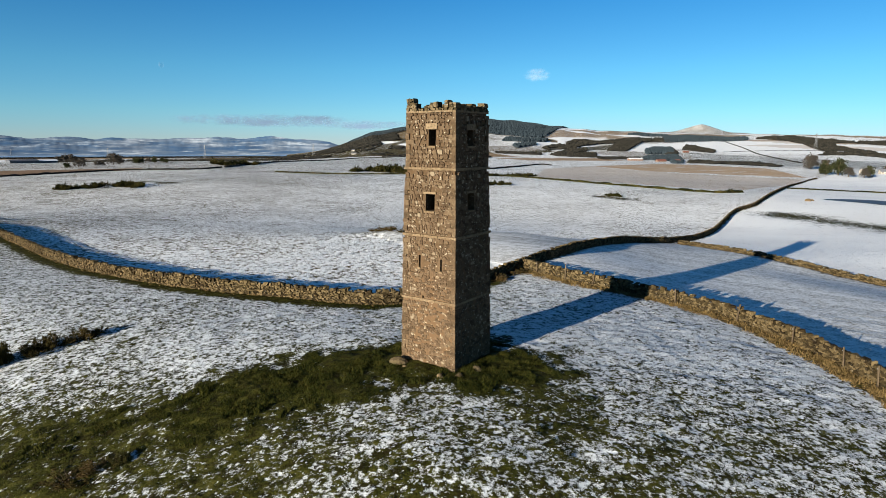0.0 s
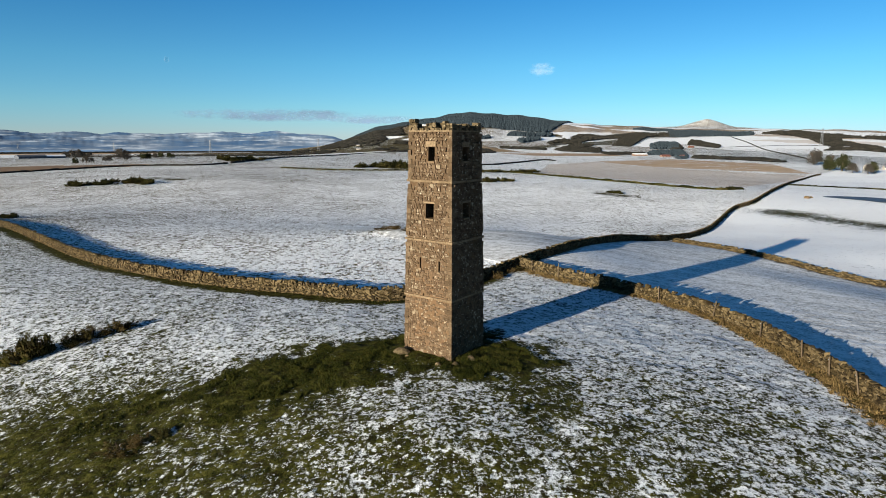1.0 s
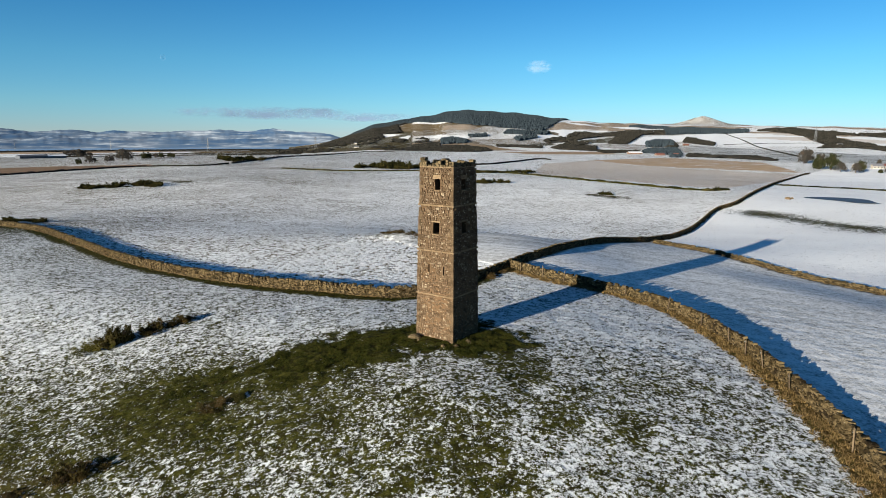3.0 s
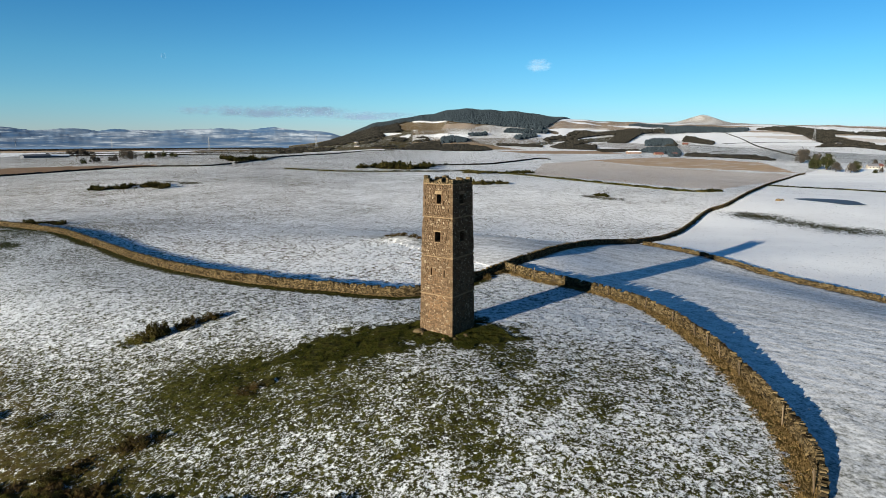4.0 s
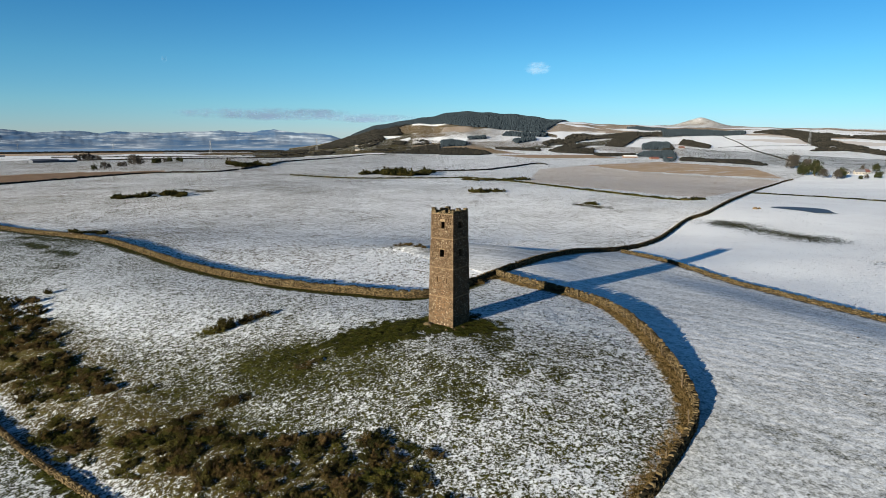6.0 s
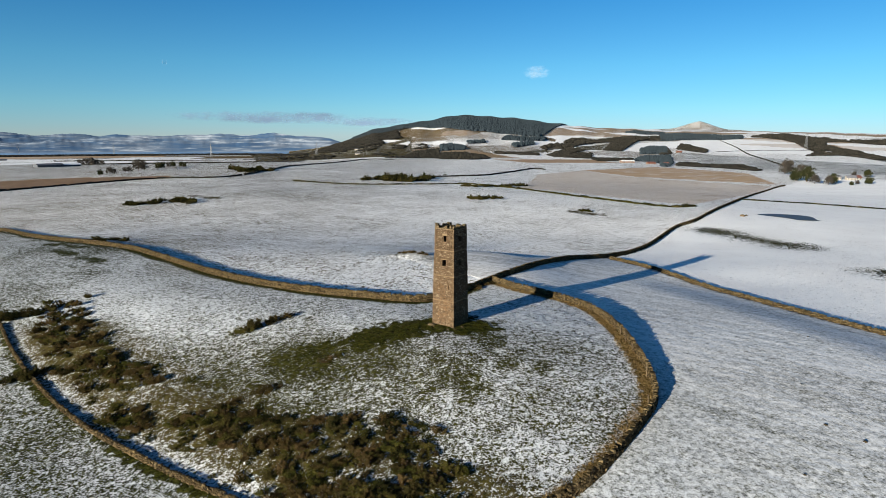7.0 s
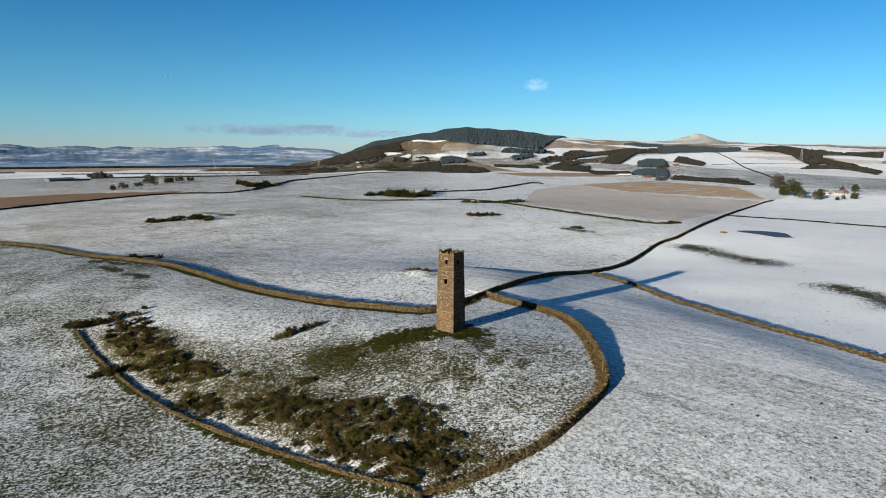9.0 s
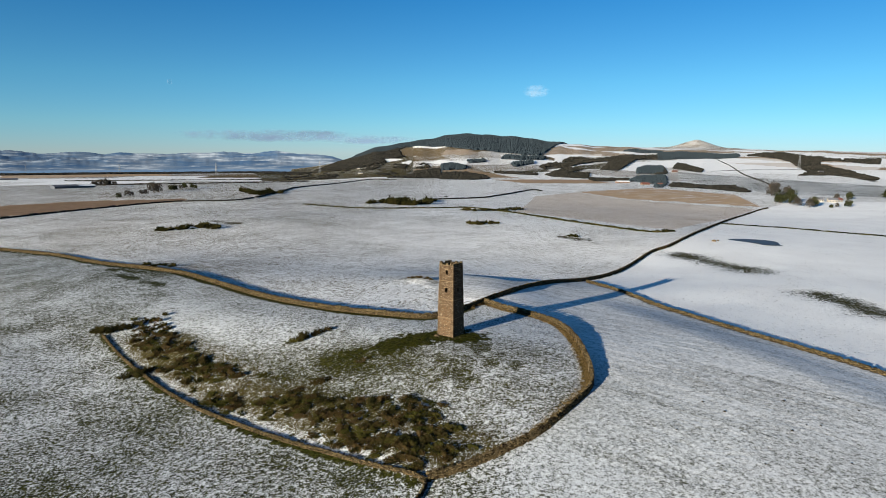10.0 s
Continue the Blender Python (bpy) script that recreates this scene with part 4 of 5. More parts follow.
# ---- bushes ----
def spray(n, radius, height, rng, leaf, lumps=16, swell=1.0):
    """Leaf sprays over a lumpy crown: n triangles as verts and faces."""
    way = rng.uniform(0, 2 * np.pi, lumps)
    out = radius * 0.85 * np.sqrt(rng.uniform(0, 1, lumps))
    c = np.stack([out * np.cos(way), out * np.sin(way), height * rng.uniform(0.2, 0.85, lumps) * (1.1 - 0.5 * out / radius)], -1)
    size = rng.uniform(0.14, 0.34, lumps) * radius * swell
    k = rng.integers(lumps, size=n)
    way = rng.normal(size=(n, 3))
    way /= np.linalg.norm(way, axis=1, keepdims=True)
    p = c[k] + way * (size[k] * rng.uniform(0.6, 1.08, n))[:, None] * (1, 1, min(1.0, height / radius * 0.75))
    p[:, 2] = np.abs(p[:, 2]) + 0.02
    a = rng.normal(size=(n, 3)) + way * 0.8
    b = rng.normal(size=(n, 3))
    a *= (leaf * rng.uniform(0.6, 1.5, n) / np.linalg.norm(a, axis=1))[:, None]
    b *= (leaf * 0.42 * rng.uniform(0.6, 1.4, n) / np.linalg.norm(b, axis=1))[:, None]
    v = np.stack([p - b, p + b, p + a], 1).reshape(-1, 3)
    return v, np.arange(3 * n).reshape(-1, 3)


def stems(n, radius, height, thick, rng):
    out = []
    for _ in range(n):
        e = rng.uniform(-0.5, 0.5, 2) * radius
        p = CUBE * (thick, thick, 1)
        p = p.copy()
        p[4:] *= (0.4, 0.4, 1)
        p[:, 2] = (p[:, 2] + 0.5) * height - 0.12 * height
        p[4:, :2] += e
        out.append(p)
    return np.array(out)


def plumes(n, rng, shoots, leaf, spread=0.85, flare=0.22, thin=0.16):
    """A ragged crown of leaning shoots, each feathered with thin sprays: n triangles, about 1 m in radius and height."""
    way = rng.uniform(0, 2 * np.pi, shoots)
    out = spread * np.sqrt(rng.uniform(0, 1, shoots))
    foot = np.stack([out * np.cos(way), out * np.sin(way), np.zeros(shoots)], -1) * (0.75, 0.75, 1)
    axis = np.stack([np.cos(way) * out * 0.55, np.sin(way) * out * 0.55, rng.uniform(0.35, 1.05, shoots) * (1.08 - 0.5 * out)], -1)
    axis[:, :2] += rng.normal(0, 0.13, (shoots, 2))
    k = rng.integers(shoots, size=n)
    t = rng.uniform(0.0, 1.0, n) ** 0.75
    p = foot[k] + axis[k] * t[:, None] + rng.normal(0, 1, (n, 3)) * (flare * (0.35 + 0.65 * np.sin(np.pi * np.clip(t, 0, 0.95))))[:, None] * (1, 1, 0.5)
    p[:, 2] = np.abs(p[:, 2])
    a = axis[k] / np.linalg.norm(axis[k], axis=1, keepdims=True) + rng.normal(0, 0.75, (n, 3))
    a *= (leaf * rng.uniform(0.5, 1.7, n) / np.linalg.norm(a, axis=1))[:, None]
    b = rng.normal(size=(n, 3))
    b *= (leaf * thin * rng.uniform(0.6, 1.6, n) / np.linalg.norm(b, axis=1))[:, None]
    return np.stack([p - b, p + b, p + a], 1).reshape(-1, 3), np.arange(3 * n).reshape(-1, 3)


def bush_kind(mat, n, leaf, seed, shoots, flare, thin):
    r = np.random.default_rng(seed)
    v, f = plumes(n, r, shoots, leaf, 0.85, flare, thin)
    return mesh_of("foliage", v, f, mat), None if n < 1000 else joined("branching_stem", stems(9, 1.3, 0.75, 0.035, r), STEM)


GORSE_KINDS = [bush_kind(GORSE, 1700, 0.12, 20 + k, 15, 0.15, 0.42) for k in range(4)]
BRAMBLE_KINDS = [bush_kind(HEATHER, 1900, 0.125, 40 + k, 13, 0.15, 0.24) for k in range(5)]
FAR_KINDS = [bush_kind(GORSE, 600, 0.19, 30 + k, 12, 0.16, 0.5) for k in range(3)]
SCRUB_KINDS = [bush_kind(BRACKEN, 1700, 0.115, 50 + k, 15, 0.17, 0.30) for k in range(4)]


def bush(kind, x, y, r, high, label, group, name=""):
    foliage, wood = kind
    name = name or ("gorse_bush" if kind in GORSE_KINDS else "bramble_bush" if kind in BRAMBLE_KINDS else "scrub_bush")
    root = empty(name, pose(x, y, ground_at(x, y) - 0.03, 0, 0, rng.uniform(0, 360)), label, "bush", group)
    root.scale = (r * rng.uniform(0.9, 1.25), r * rng.uniform(0.7, 1.05), high)
    part("foliage", foliage, root)
    if wood:
        part("branching_stem", wood, root)


def thicket(poly, count, size, group, dark=0.2, gaps=-0.34):
    xs, ys = [p[0] for p in poly], [p[1] for p in poly]
    made = 0
    while made < count:
        x, y = rng.uniform(min(xs), max(xs)), rng.uniform(min(ys), max(ys))
        if not inside(np.array([x]), np.array([y]), poly)[0] or noise.noise((x / 3.2, y / 3.2, 9.0)) + 0.6 * noise.noise((x / 1.3, y / 1.3, 3.0)) < gaps:
            continue
        r, pick = rng.uniform(*size) * (1 + 0.35 * noise.noise((x / 6, y / 6, 4.0))), rng.random()
        if pick < dark:
            bush(GORSE_KINDS[rng.integers(4)], x, y, r, r * rng.uniform(0.8, 1.1), "dense dark green gorse bush in snowy grass", group)
        elif pick < 0.52 + dark * 0.5:
            bush(SCRUB_KINDS[rng.integers(4)], x, y, r * 1.1, r * rng.uniform(0.6, 0.9), "low olive and brown bracken clump in snowy grass", group)
        else:
            bush(BRAMBLE_KINDS[rng.integers(5)], x, y, r, r * rng.uniform(0.9, 1.3), "leafless brown scrub bush in snowy grass", group)
        made += 1


thicket([(-73, 50), (-69.5, 55.5), (-60.5, 45), (-50, 32.5), (-43.5, 26), (-46, 23), (-51, 22.8), (-59.3, 31), (-67, 40.5)], 170, (0.45, 0.95), "scrub in the western hollow", 0.10, -0.22)
thicket([(-52, 29), (-46, 29), (-37.5, 24), (-36, 21), (-40, 19.5), (-47, 21)], 90, (0.45, 1.0), "scrub in the western hollow", 0.15, -0.22)
thicket([(-41, 18), (-36, 15.2), (-33.5, 11.6), (-37, 11.5), (-41, 14)], 26, (0.5, 1.0), "scrub in the western hollow", 0.1)
thicket([(-32, 10.2), (-30.8, 12.6), (-27, 13.8), (-22.5, 13.6), (-18, 10), (-18, 4), (-23.5, 4.4), (-30, 8.4)], 90, (0.4, 0.9), "scrub along the southern dyke", 0.15, -0.12)
thicket([(-20, 9.6), (-12, 9.0), (-5, 7.7), (-1.6, 5.4), (-0.5, 0), (2.4, -2.7), (2.8, -5.9), (0.5, -9), (-3, -9.8), (-8, -7), (-14, -3.2), (-20, 0.8)], 250, (0.4, 0.95), "scrub along the southern dyke", 0.22, -0.24)
thicket([(-20, 0.6), (-12, 2), (-4, -3), (-1, -9.6), (-4, -10.4), (-9, -7), (-15, -3.4)], 75, (0.4, 0.85), "scrub along the southern dyke", 0.2, -0.2)
xy, way = curve_through(DYKE_S[1:9], 1.0)
for k in range(26, len(xy) - 3):
    if rng.random() < 0.45 and noise.noise((k / 4, 3.0, 1.0)) > -0.2:
        (x, y), (wx, wy) = xy[k], way[k]
        off, r = rng.uniform(1.3, 4.0), rng.uniform(0.4, 0.9)
        bush(SCRUB_KINDS[rng.integers(4)], x - wy * off, y + wx * off, r, r * rng.uniform(0.5, 0.9), "low brown scrub bush under the dyke", "scrub along the southern dyke")
for x, y, r, high, kind in (
    (-60.4, 24.9, 1.3, 1.1, 1), (-59.0, 25.6, 1.5, 1.5, 1), (-57.6, 26.4, 1.5, 1.7, 1), (-56.6, 27.2, 1.2, 1.2, 0), (-78.3, 47.0, 1.5, 1.5, 1), (-77, 47.3, 1.9, 2.0, 1), (-75, 47.6, 1.8, 1.8, 1), (-73.2, 48.4, 1.6, 1.5, 1), (-71.0, 50.2, 1.5, 1.3, 1),
    (-67.5, 56.0, 0.6, 1.1, 1), (-73.6, 53.6, 1.2, 1.1, 2), (-29.0, 34.5, 1.2, 1.9, 1), (-29.7, 34.0, 1.1, 1.5, 1), (-30.6, 33.5, 1.2, 1.0, 2), (-31.4, 33.0, 1.0, 0.7, 2), (-27.4, 36.0, 1.0, 1.1, 0), (-26.6, 37.0, 1.0, 1.3, 0), (-25.6, 38.1, 0.9, 1.0, 0), (-24.9, 38.8, 0.7, 0.8, 0),
    (-21.4, 16.2, 1.3, 1.3, 0), (-22.2, 15.6, 1.0, 0.9, 0), (-15.9, 21.6, 0.9, 0.5, 0), (-15.0, 22.2, 0.7, 0.45, 0), (-14.2, 22.6, 0.5, 0.5, 1), (-32.7, 20.4, 1.0, 0.8, 2), (-25.0, 14.4, 1.0, 0.8, 0), (-0.8, 4.6, 0.9, 0.8, 0), (4.4, 56.6, 0.8, 0.8, 0), (5.2, 57.6, 0.7, 0.6, 0), (6.6, 59.6, 0.7, 0.6, 0), (7.6, 60.6, 0.8, 0.5, 0), (1.8, -1.8, 0.8, 0.6, 2), (3.6, -6.6, 0.8, 0.5, 2),
):
    pick = (BRAMBLE_KINDS, GORSE_KINDS, SCRUB_KINDS)[kind]
    bush(pick[rng.integers(4)], x, y, r, high, ("tangled brown leafless bush in snowy turf", "dark gorse bush standing in snowy turf", "low olive scrub in snowy turf")[kind], "bushes inside the dykes")
for group, spots, size in (
    ("gorse in the north field", [(-160, 242), (-156, 244), (-152, 245), (-148, 247), (-144, 249), (-140, 250), (-136, 251), (-132, 250), (-152, 252), (-145, 256), (-139, 258)], (2.2, 3.2)),
    ("gorse on the far bank", [(-75, 476), (-68, 480), (-61, 470), (-55, 478), (-50, 465), (-44, 462), (-38, 470), (-33, 480), (-60, 500), (-48, 495), (-30, 505), (-27, 520), (-62, 520), (-40, 455)], (4.5, 7.0)),
    ("gorse beside the grassy bank", [(9, 392), (15, 388), (20, 390), (26, 392), (32, 394), (38, 398), (49, 416), (45, 410)], (2.6, 4.2)),
    ("gorse below the bank", [(9, 288), (13, 286), (17, 288), (22, 290)], (2.2, 3.2)),
    ("gorse tufts in the fields", [(63, 238), (61, 240), (-13, 595), (119, 266), (116, 264)], (1.4, 2.4)),
    ("gorse at the old quarry", [(-250, 640), (-238, 620), (-228, 600), (-217, 590), (-211, 604), (-222, 612), (-205, 620), (-232, 650)], (5.0, 8.0)),
    ("gorse by the western dyke", [(-108, 125), (-104, 125.5), (-101, 125), (-97, 123)], (1.2, 1.8)),
):
    for x, y in [(a + dx, b + dy) for a, b in spots for dx, dy in rng.normal(0, 0.62, (5, 2)) * size[0] * (1.0, 1.8)]:
        r = rng.uniform(*size) * rng.uniform(0.3, 0.85)
        bush(FAR_KINDS[rng.integers(3)], x, y, r * 0.95, r * rng.uniform(0.7, 1.2), "dark evergreen gorse clump on a snowy field", group, "gorse_clump")

for x, y, r in ((-12.4, 95.4, 1.2), (-10, 94.2, 1.4), (-8.0, 93.4, 1.1), (-6.8, 92.6, 0.8)):
    bush(BRAMBLE_KINDS[rng.integers(4)], x, y, r, r * 0.6, "low tawny scrub on a grassy hummock", "scrub on the hummock")


# ---- grass that stands through the snow ----
def blades(points, each, high, wide, mat, name, rng):
    n = len(points) * each
    base = np.repeat(points, each, 0) + np.c_[rng.normal(0, 0.07, (n, 2)), np.zeros(n)]
    turn = rng.uniform(0, 2 * np.pi, n)
    clump = np.repeat([0.9 + 0.9 * noise.noise((a * 1.6, b * 1.6, 6.0)) for a, b in points[:, :2]], each)
    h = rng.uniform(*high, n) * np.clip(clump, 0.35, 1.8)
    w = rng.uniform(*wide, n)
    across = np.c_[np.cos(turn), np.sin(turn), np.zeros(n)] * w[:, None]
    tip = np.c_[rng.normal(0, 0.45, (n, 2)) * h[:, None], h]
    base[:, 2] -= 0.02
    v = np.stack([base - across, base + across, base + tip], 1).reshape(-1, 3)
    return mesh_of(name, v, np.arange(3 * n).reshape(-1, 3), mat)


def scatter(count, box, keep):
    x, y = rng.uniform(box[0], box[1], count), rng.uniform(box[2], box[3], count)
    k = keep(x, y)
    x, y = x[k], y[k]
    return np.c_[x, y, land(x, y)]


def turf(x, y):
    bare = cover_of(x, y)[0]
    n = np.array([noise.fractal((a * 1.3, b * 1.3, 3.0), 0.6, 2.0, 3) for a, b in zip(x, y)])
    return inside(x, y, ENCLOSURE) & (n * 0.35 + bare > 0.72)


sward = scatter(90000, (-42, 26, -10, 46), turf)
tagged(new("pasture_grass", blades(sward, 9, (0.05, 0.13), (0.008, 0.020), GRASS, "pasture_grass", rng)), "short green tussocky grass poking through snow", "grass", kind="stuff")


def snow_lumps(points, size, mat, name, rng):
    """Low rounded caps of snow on the grass tufts: six-sided domes in one mesh."""
    n = len(points)
    a = np.linspace(0, 2 * np.pi, 6, endpoint=False)[None] + rng.uniform(0, 1, (n, 1))
    w = rng.uniform(*size, n)
    rim = np.stack([np.cos(a) * w[:, None] * rng.uniform(0.6, 1.3, (n, 6)), np.sin(a) * w[:, None] * rng.uniform(0.6, 1.3, (n, 6)), np.full((n, 6), -0.02)], -1)
    top = np.stack([rng.normal(0, 0.25, n) * w, rng.normal(0, 0.25, n) * w, w * rng.uniform(0.22, 0.5, n)], -1)[:, None]
    v = np.concatenate([rim, top], 1) + points[:, None]
    f = np.array([(b, (b + 1) % 6, 6) for b in range(6)])
    me = mesh_of(name, v.reshape(-1, 3), (f[None] + 7 * np.arange(n)[:, None, None]).reshape(-1, 3), mat)
    me.shade_smooth()
    return me


def capped(x, y):
    bare = cover_of(x, y)[0]
    n = np.array([noise.fractal((a * 1.5, b * 1.5, 21.0), 0.6, 2.0, 4) for a, b in zip(x, y)])
    return inside(x, y, ENCLOSURE) & (bare < 0.72) & (n > 0.10 + 1.6 * np.abs(bare - 0.52))


lumps = scatter(230000, (-52, 24, -4, 56), capped)
lumps[:, 2] += tussocks(lumps[:, 0], lumps[:, 1])
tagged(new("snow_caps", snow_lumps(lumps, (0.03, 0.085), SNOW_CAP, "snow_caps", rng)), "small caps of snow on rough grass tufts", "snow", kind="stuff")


def spur(x, y):
    n = np.array([noise.noise((a * 1.1, b * 1.1, 11.0)) for a, b in zip(x, y)])
    return (cover_of(x, y)[0] > 0.78) & (n > -0.12)


rough = scatter(26000, (-20, 8, 22, 40), spur)
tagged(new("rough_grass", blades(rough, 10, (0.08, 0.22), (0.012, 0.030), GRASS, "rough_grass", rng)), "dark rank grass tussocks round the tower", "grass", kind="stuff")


def dyke_side(line, reach, side):
    def keep(x, y):
        d, s = off_line(x, y, line, 1.0)
        return (d < reach * rng.uniform(0.3, 1.0, len(x))) & (d > 0.3) & (s * side > 0)

    return keep


rank = np.concatenate([
    scatter(90000, (5, 27, -16, 66), dyke_side(DYKE_E, 2.2, -1)),
    scatter(40000, (40, 100, -10, 118), dyke_side(DYKE_FIELD, 1.3, -1)),
    scatter(40000, (40, 100, -10, 118), dyke_side(DYKE_FIELD, 1.0, 1)),
    scatter(30000, (-90, 2, 44, 110), dyke_side(DYKE_NW, 1.0, -1)),
])
tagged(new("dead_grass", blades(rank, 6, (0.10, 0.28), (0.012, 0.03), STRAW, "dead_grass", rng)), "rank straw-coloured grass along the dykes", "grass", kind="stuff")


# ---- far country ----
def wood_stuff(name, poly, spacing, high, mat, label, pointed, rng, gaps=-1.0):
    """A far wood: a crowd of low-cut tree forms over a piece of the plan, with glades where gaps is higher."""
    xs, ys = np.array([p[0] for p in poly], float), np.array([p[1] for p in poly], float)
    area = abs(np.dot(xs, np.roll(ys, 1)) - np.dot(ys, np.roll(xs, 1))) / 2
    n = int(area / spacing**2 * (xs.max() - xs.min()) * (ys.max() - ys.min()) / max(area, 1))
    x, y = rng.uniform(xs.min(), xs.max(), n), rng.uniform(ys.min(), ys.max(), n)
    k = inside(x, y, [(p[0], p[1]) for p in poly])
    x, y = x[k], y[k]
    k = np.array([noise.fractal((a / 60, b / 150, 4.0), 0.6, 2.0, 4) > gaps for a, b in zip(x, y)], bool)
    x, y = x[k], y[k]
    n = len(x)
    # trees on the nearer slopes are younger
    h = (rng.uniform(0.86, 1.12, n) if pointed else rng.uniform(0.55, 1.2, n)) * high * np.clip(np.hypot(x, y) / 2000, 0.4, 1.1)
    rad = spacing * (0.62 if pointed else 0.70) * rng.uniform(0.7, 1.25, n)
    z = land(x, y)
    ang = np.linspace(0, 2 * np.pi, 6, endpoint=False)
    levels = ((0.05, 0.9), (0.45, 0.75), (1.0, 0.04)) if pointed else ((0.08, 0.55), (0.5, 1.0), (0.82, 0.7), (1.0, 0.12))
    rings = [np.stack([x[:, None] + rad[:, None] * s * np.cos(ang) * rng.uniform(0.55, 1.45, (n, 6)), y[:, None] + rad[:, None] * s * np.sin(ang) * rng.uniform(0.55, 1.45, (n, 6)), np.repeat((z + h * t)[:, None], 6, 1) + h[:, None] * rng.uniform(-0.11, 0.11, (n, 6))], -1) for t, s in levels]
    v = np.stack(rings, 1).reshape(-1, 3)
    m = len(levels)
    f = np.array([(6 * a + b, 6 * a + (b + 1) % 6, 6 * a + 6 + (b + 1) % 6, 6 * a + 6 + b) for a in range(m - 1) for b in range(6)])
    f = (f[None] + 6 * m * np.arange(n)[:, None, None]).reshape(-1, 4)
    return tagged(new(name, mesh_of(name, v, f, mat)), label, "woodland", kind="stuff")


wood_stuff("conifer_forest", FOREST, 10, 8, HAZED_CONIFER, "dark conifer plantation covering a broad hill", True, rng)
wood_stuff("hillside_wood", SLOPE, 12, 5, ROUND_WOOD, "brown leafless wood on the steep hillside", False, rng)
wood_stuff("hill_foot_trees", [(-395, 1291), (-690, 2300), (-330, 2010), (-100, 1900), (-60, 1348), (-211, 1310)], 7, 4.5, ROUND_WOOD, "scattered leafless trees and hedges at the hill foot", False, rng, 0.42)
for poly in WOODS:
    wood_stuff("distant_wood", poly, 6.5, 8.0, HAZED_CONIFER, "dark belt of conifers between snowy fields", True, rng)
for poly in BELTS:
    wood_stuff("shelter_belt", poly, 7.0, 5.8, ROUND_WOOD, "long dark shelter belt of mixed trees", False, rng, -0.25)
for poly in COPSES:
    wood_stuff("distant_copse", poly, 6.0, 5.2, ROUND_WOOD, "small dark copse among the far fields", False, rng)
for poly, high in (([(-2350, 2900), (-1800, 3250), (-1150, 3530), (-900, 3200), (-1000, 2900), (-1600, 2750), (-2000, 2450)], 5), ([(-900, 3000), (-700, 2550), (-520, 2200), (-590, 2150), (-820, 2600), (-1000, 2950)], 5)):
    wood_stuff("lowland_wood", poly, 17, high, ROUND_WOOD, "dark woods on the plain before the water", False, rng)


def hedge(points, high, label, name="hedgerow", spacing=4.0, mat=ROUND_WOOD):
    xy, way = curve_through(points, spacing)
    n = len(xy)
    p = blocks(np.stack([np.full(n, spacing * 1.4), rng.uniform(1.2, 2.4, n), rng.uniform(0.7, 1.3, n) * high], -1), rng, 0.5)
    c = np.c_[xy + rng.normal(0, 0.3, (n, 2)), land(xy[:, 0], xy[:, 1]) + high * 0.35]
    tagged(new(name, joined(name, place(p, c, way), mat)), label, "hedge", kind="stuff")


hedge([(-205, 537), (-214, 657), (-228, 770), (-218, 891), (-209, 984), (-183, 1138), (-125, 1127)], 1.5, "low dark dyke crossing a far snowy rise", "far_dyke")
hedge([(-35, 503), (-26, 542), (24, 588), (46, 636), (62, 674), (102, 777), (115, 750)], 1.4, "low dark dyke winding over a far field", "far_dyke")
hedge([(-318, 332), (-301, 402), (-268, 479), (-220, 492), (-206, 529)], 1.2, "low dark dyke edging the ploughland", "far_dyke")
hedge([(181, 335), (199, 326), (216, 316), (233, 297), (251, 280), (262, 262)], 0.7, "grassy bank between two white fields", "grassy_bank", 2.0, GORSE)
hedge(BANK, 0.9, "grassy bank crossing the snowy pasture", "grassy_bank", 2.5, GORSE)
hedge([(1005, 2353), (859, 1888), (717, 1489), (628, 1219), (531, 964)], 1.8, "thin dark hedge running down white fields")
hedge([(700, 1640), (860, 1700), (1000, 1690)], 1.2, "thin dark hedge between snowy fields")
hedge([(-660, 900), (-560, 960), (-440, 1040), (-300, 1150)], 2.0, "thin hedge across the plain")
hedge([(-900, 1300), (-600, 1330), (-300, 1400)], 2.2, "thin hedge across the plain")
hedge([(380, 1100), (300, 1290), (240, 1500)], 2.2, "thin hedge by the farm")


def tree_kind(mat, n, leaf, seed, high=8.0, wide=3.4):
    """A trunk with limbs, and a crown of fine sprays; 8 m high."""
    r = np.random.default_rng(seed)
    v, f = spray(n, wide, high, r, leaf, 30, 1.35)
    v[:, 2] += high * 0.04
    wood = [CUBE * (0.5, 0.5, 1) * np.where(CUBE[:, 2:] > 0, (0.5, 0.5, 1), 1) * (1, 1, high * 0.5) + (0, 0, high * 0.22)]
    for _ in range(8):
        p = CUBE * (0.16, 0.16, 1) * (1, 1, high * 0.42) + (0, 0, high * 0.55)
        p = p.copy()
        p[4:, :2] += r.uniform(-0.6, 0.6, 2) * wide
        wood.append(p)
    return mesh_of("crown", v, f, mat), joined("trunk", np.array(wood), STEM)


BARE_TREES = [tree_kind(TWIGS, 2600, 0.42, 60 + k) for k in range(3)]
EVERGREENS = [tree_kind(EVERGREEN, 2600, 0.55, 70 + k) for k in range(2)]


def tree(kind, x, y, size, label, group):
    root = empty("tree", pose(x, y, ground_at(x, y) - 0.1, 0, 0, rng.uniform(0, 360)), label, "tree", group)
    root.scale = (size, size, size * rng.uniform(0.85, 1.1))
    part("crown", kind[0], root)
    part("trunk", kind[1], root)


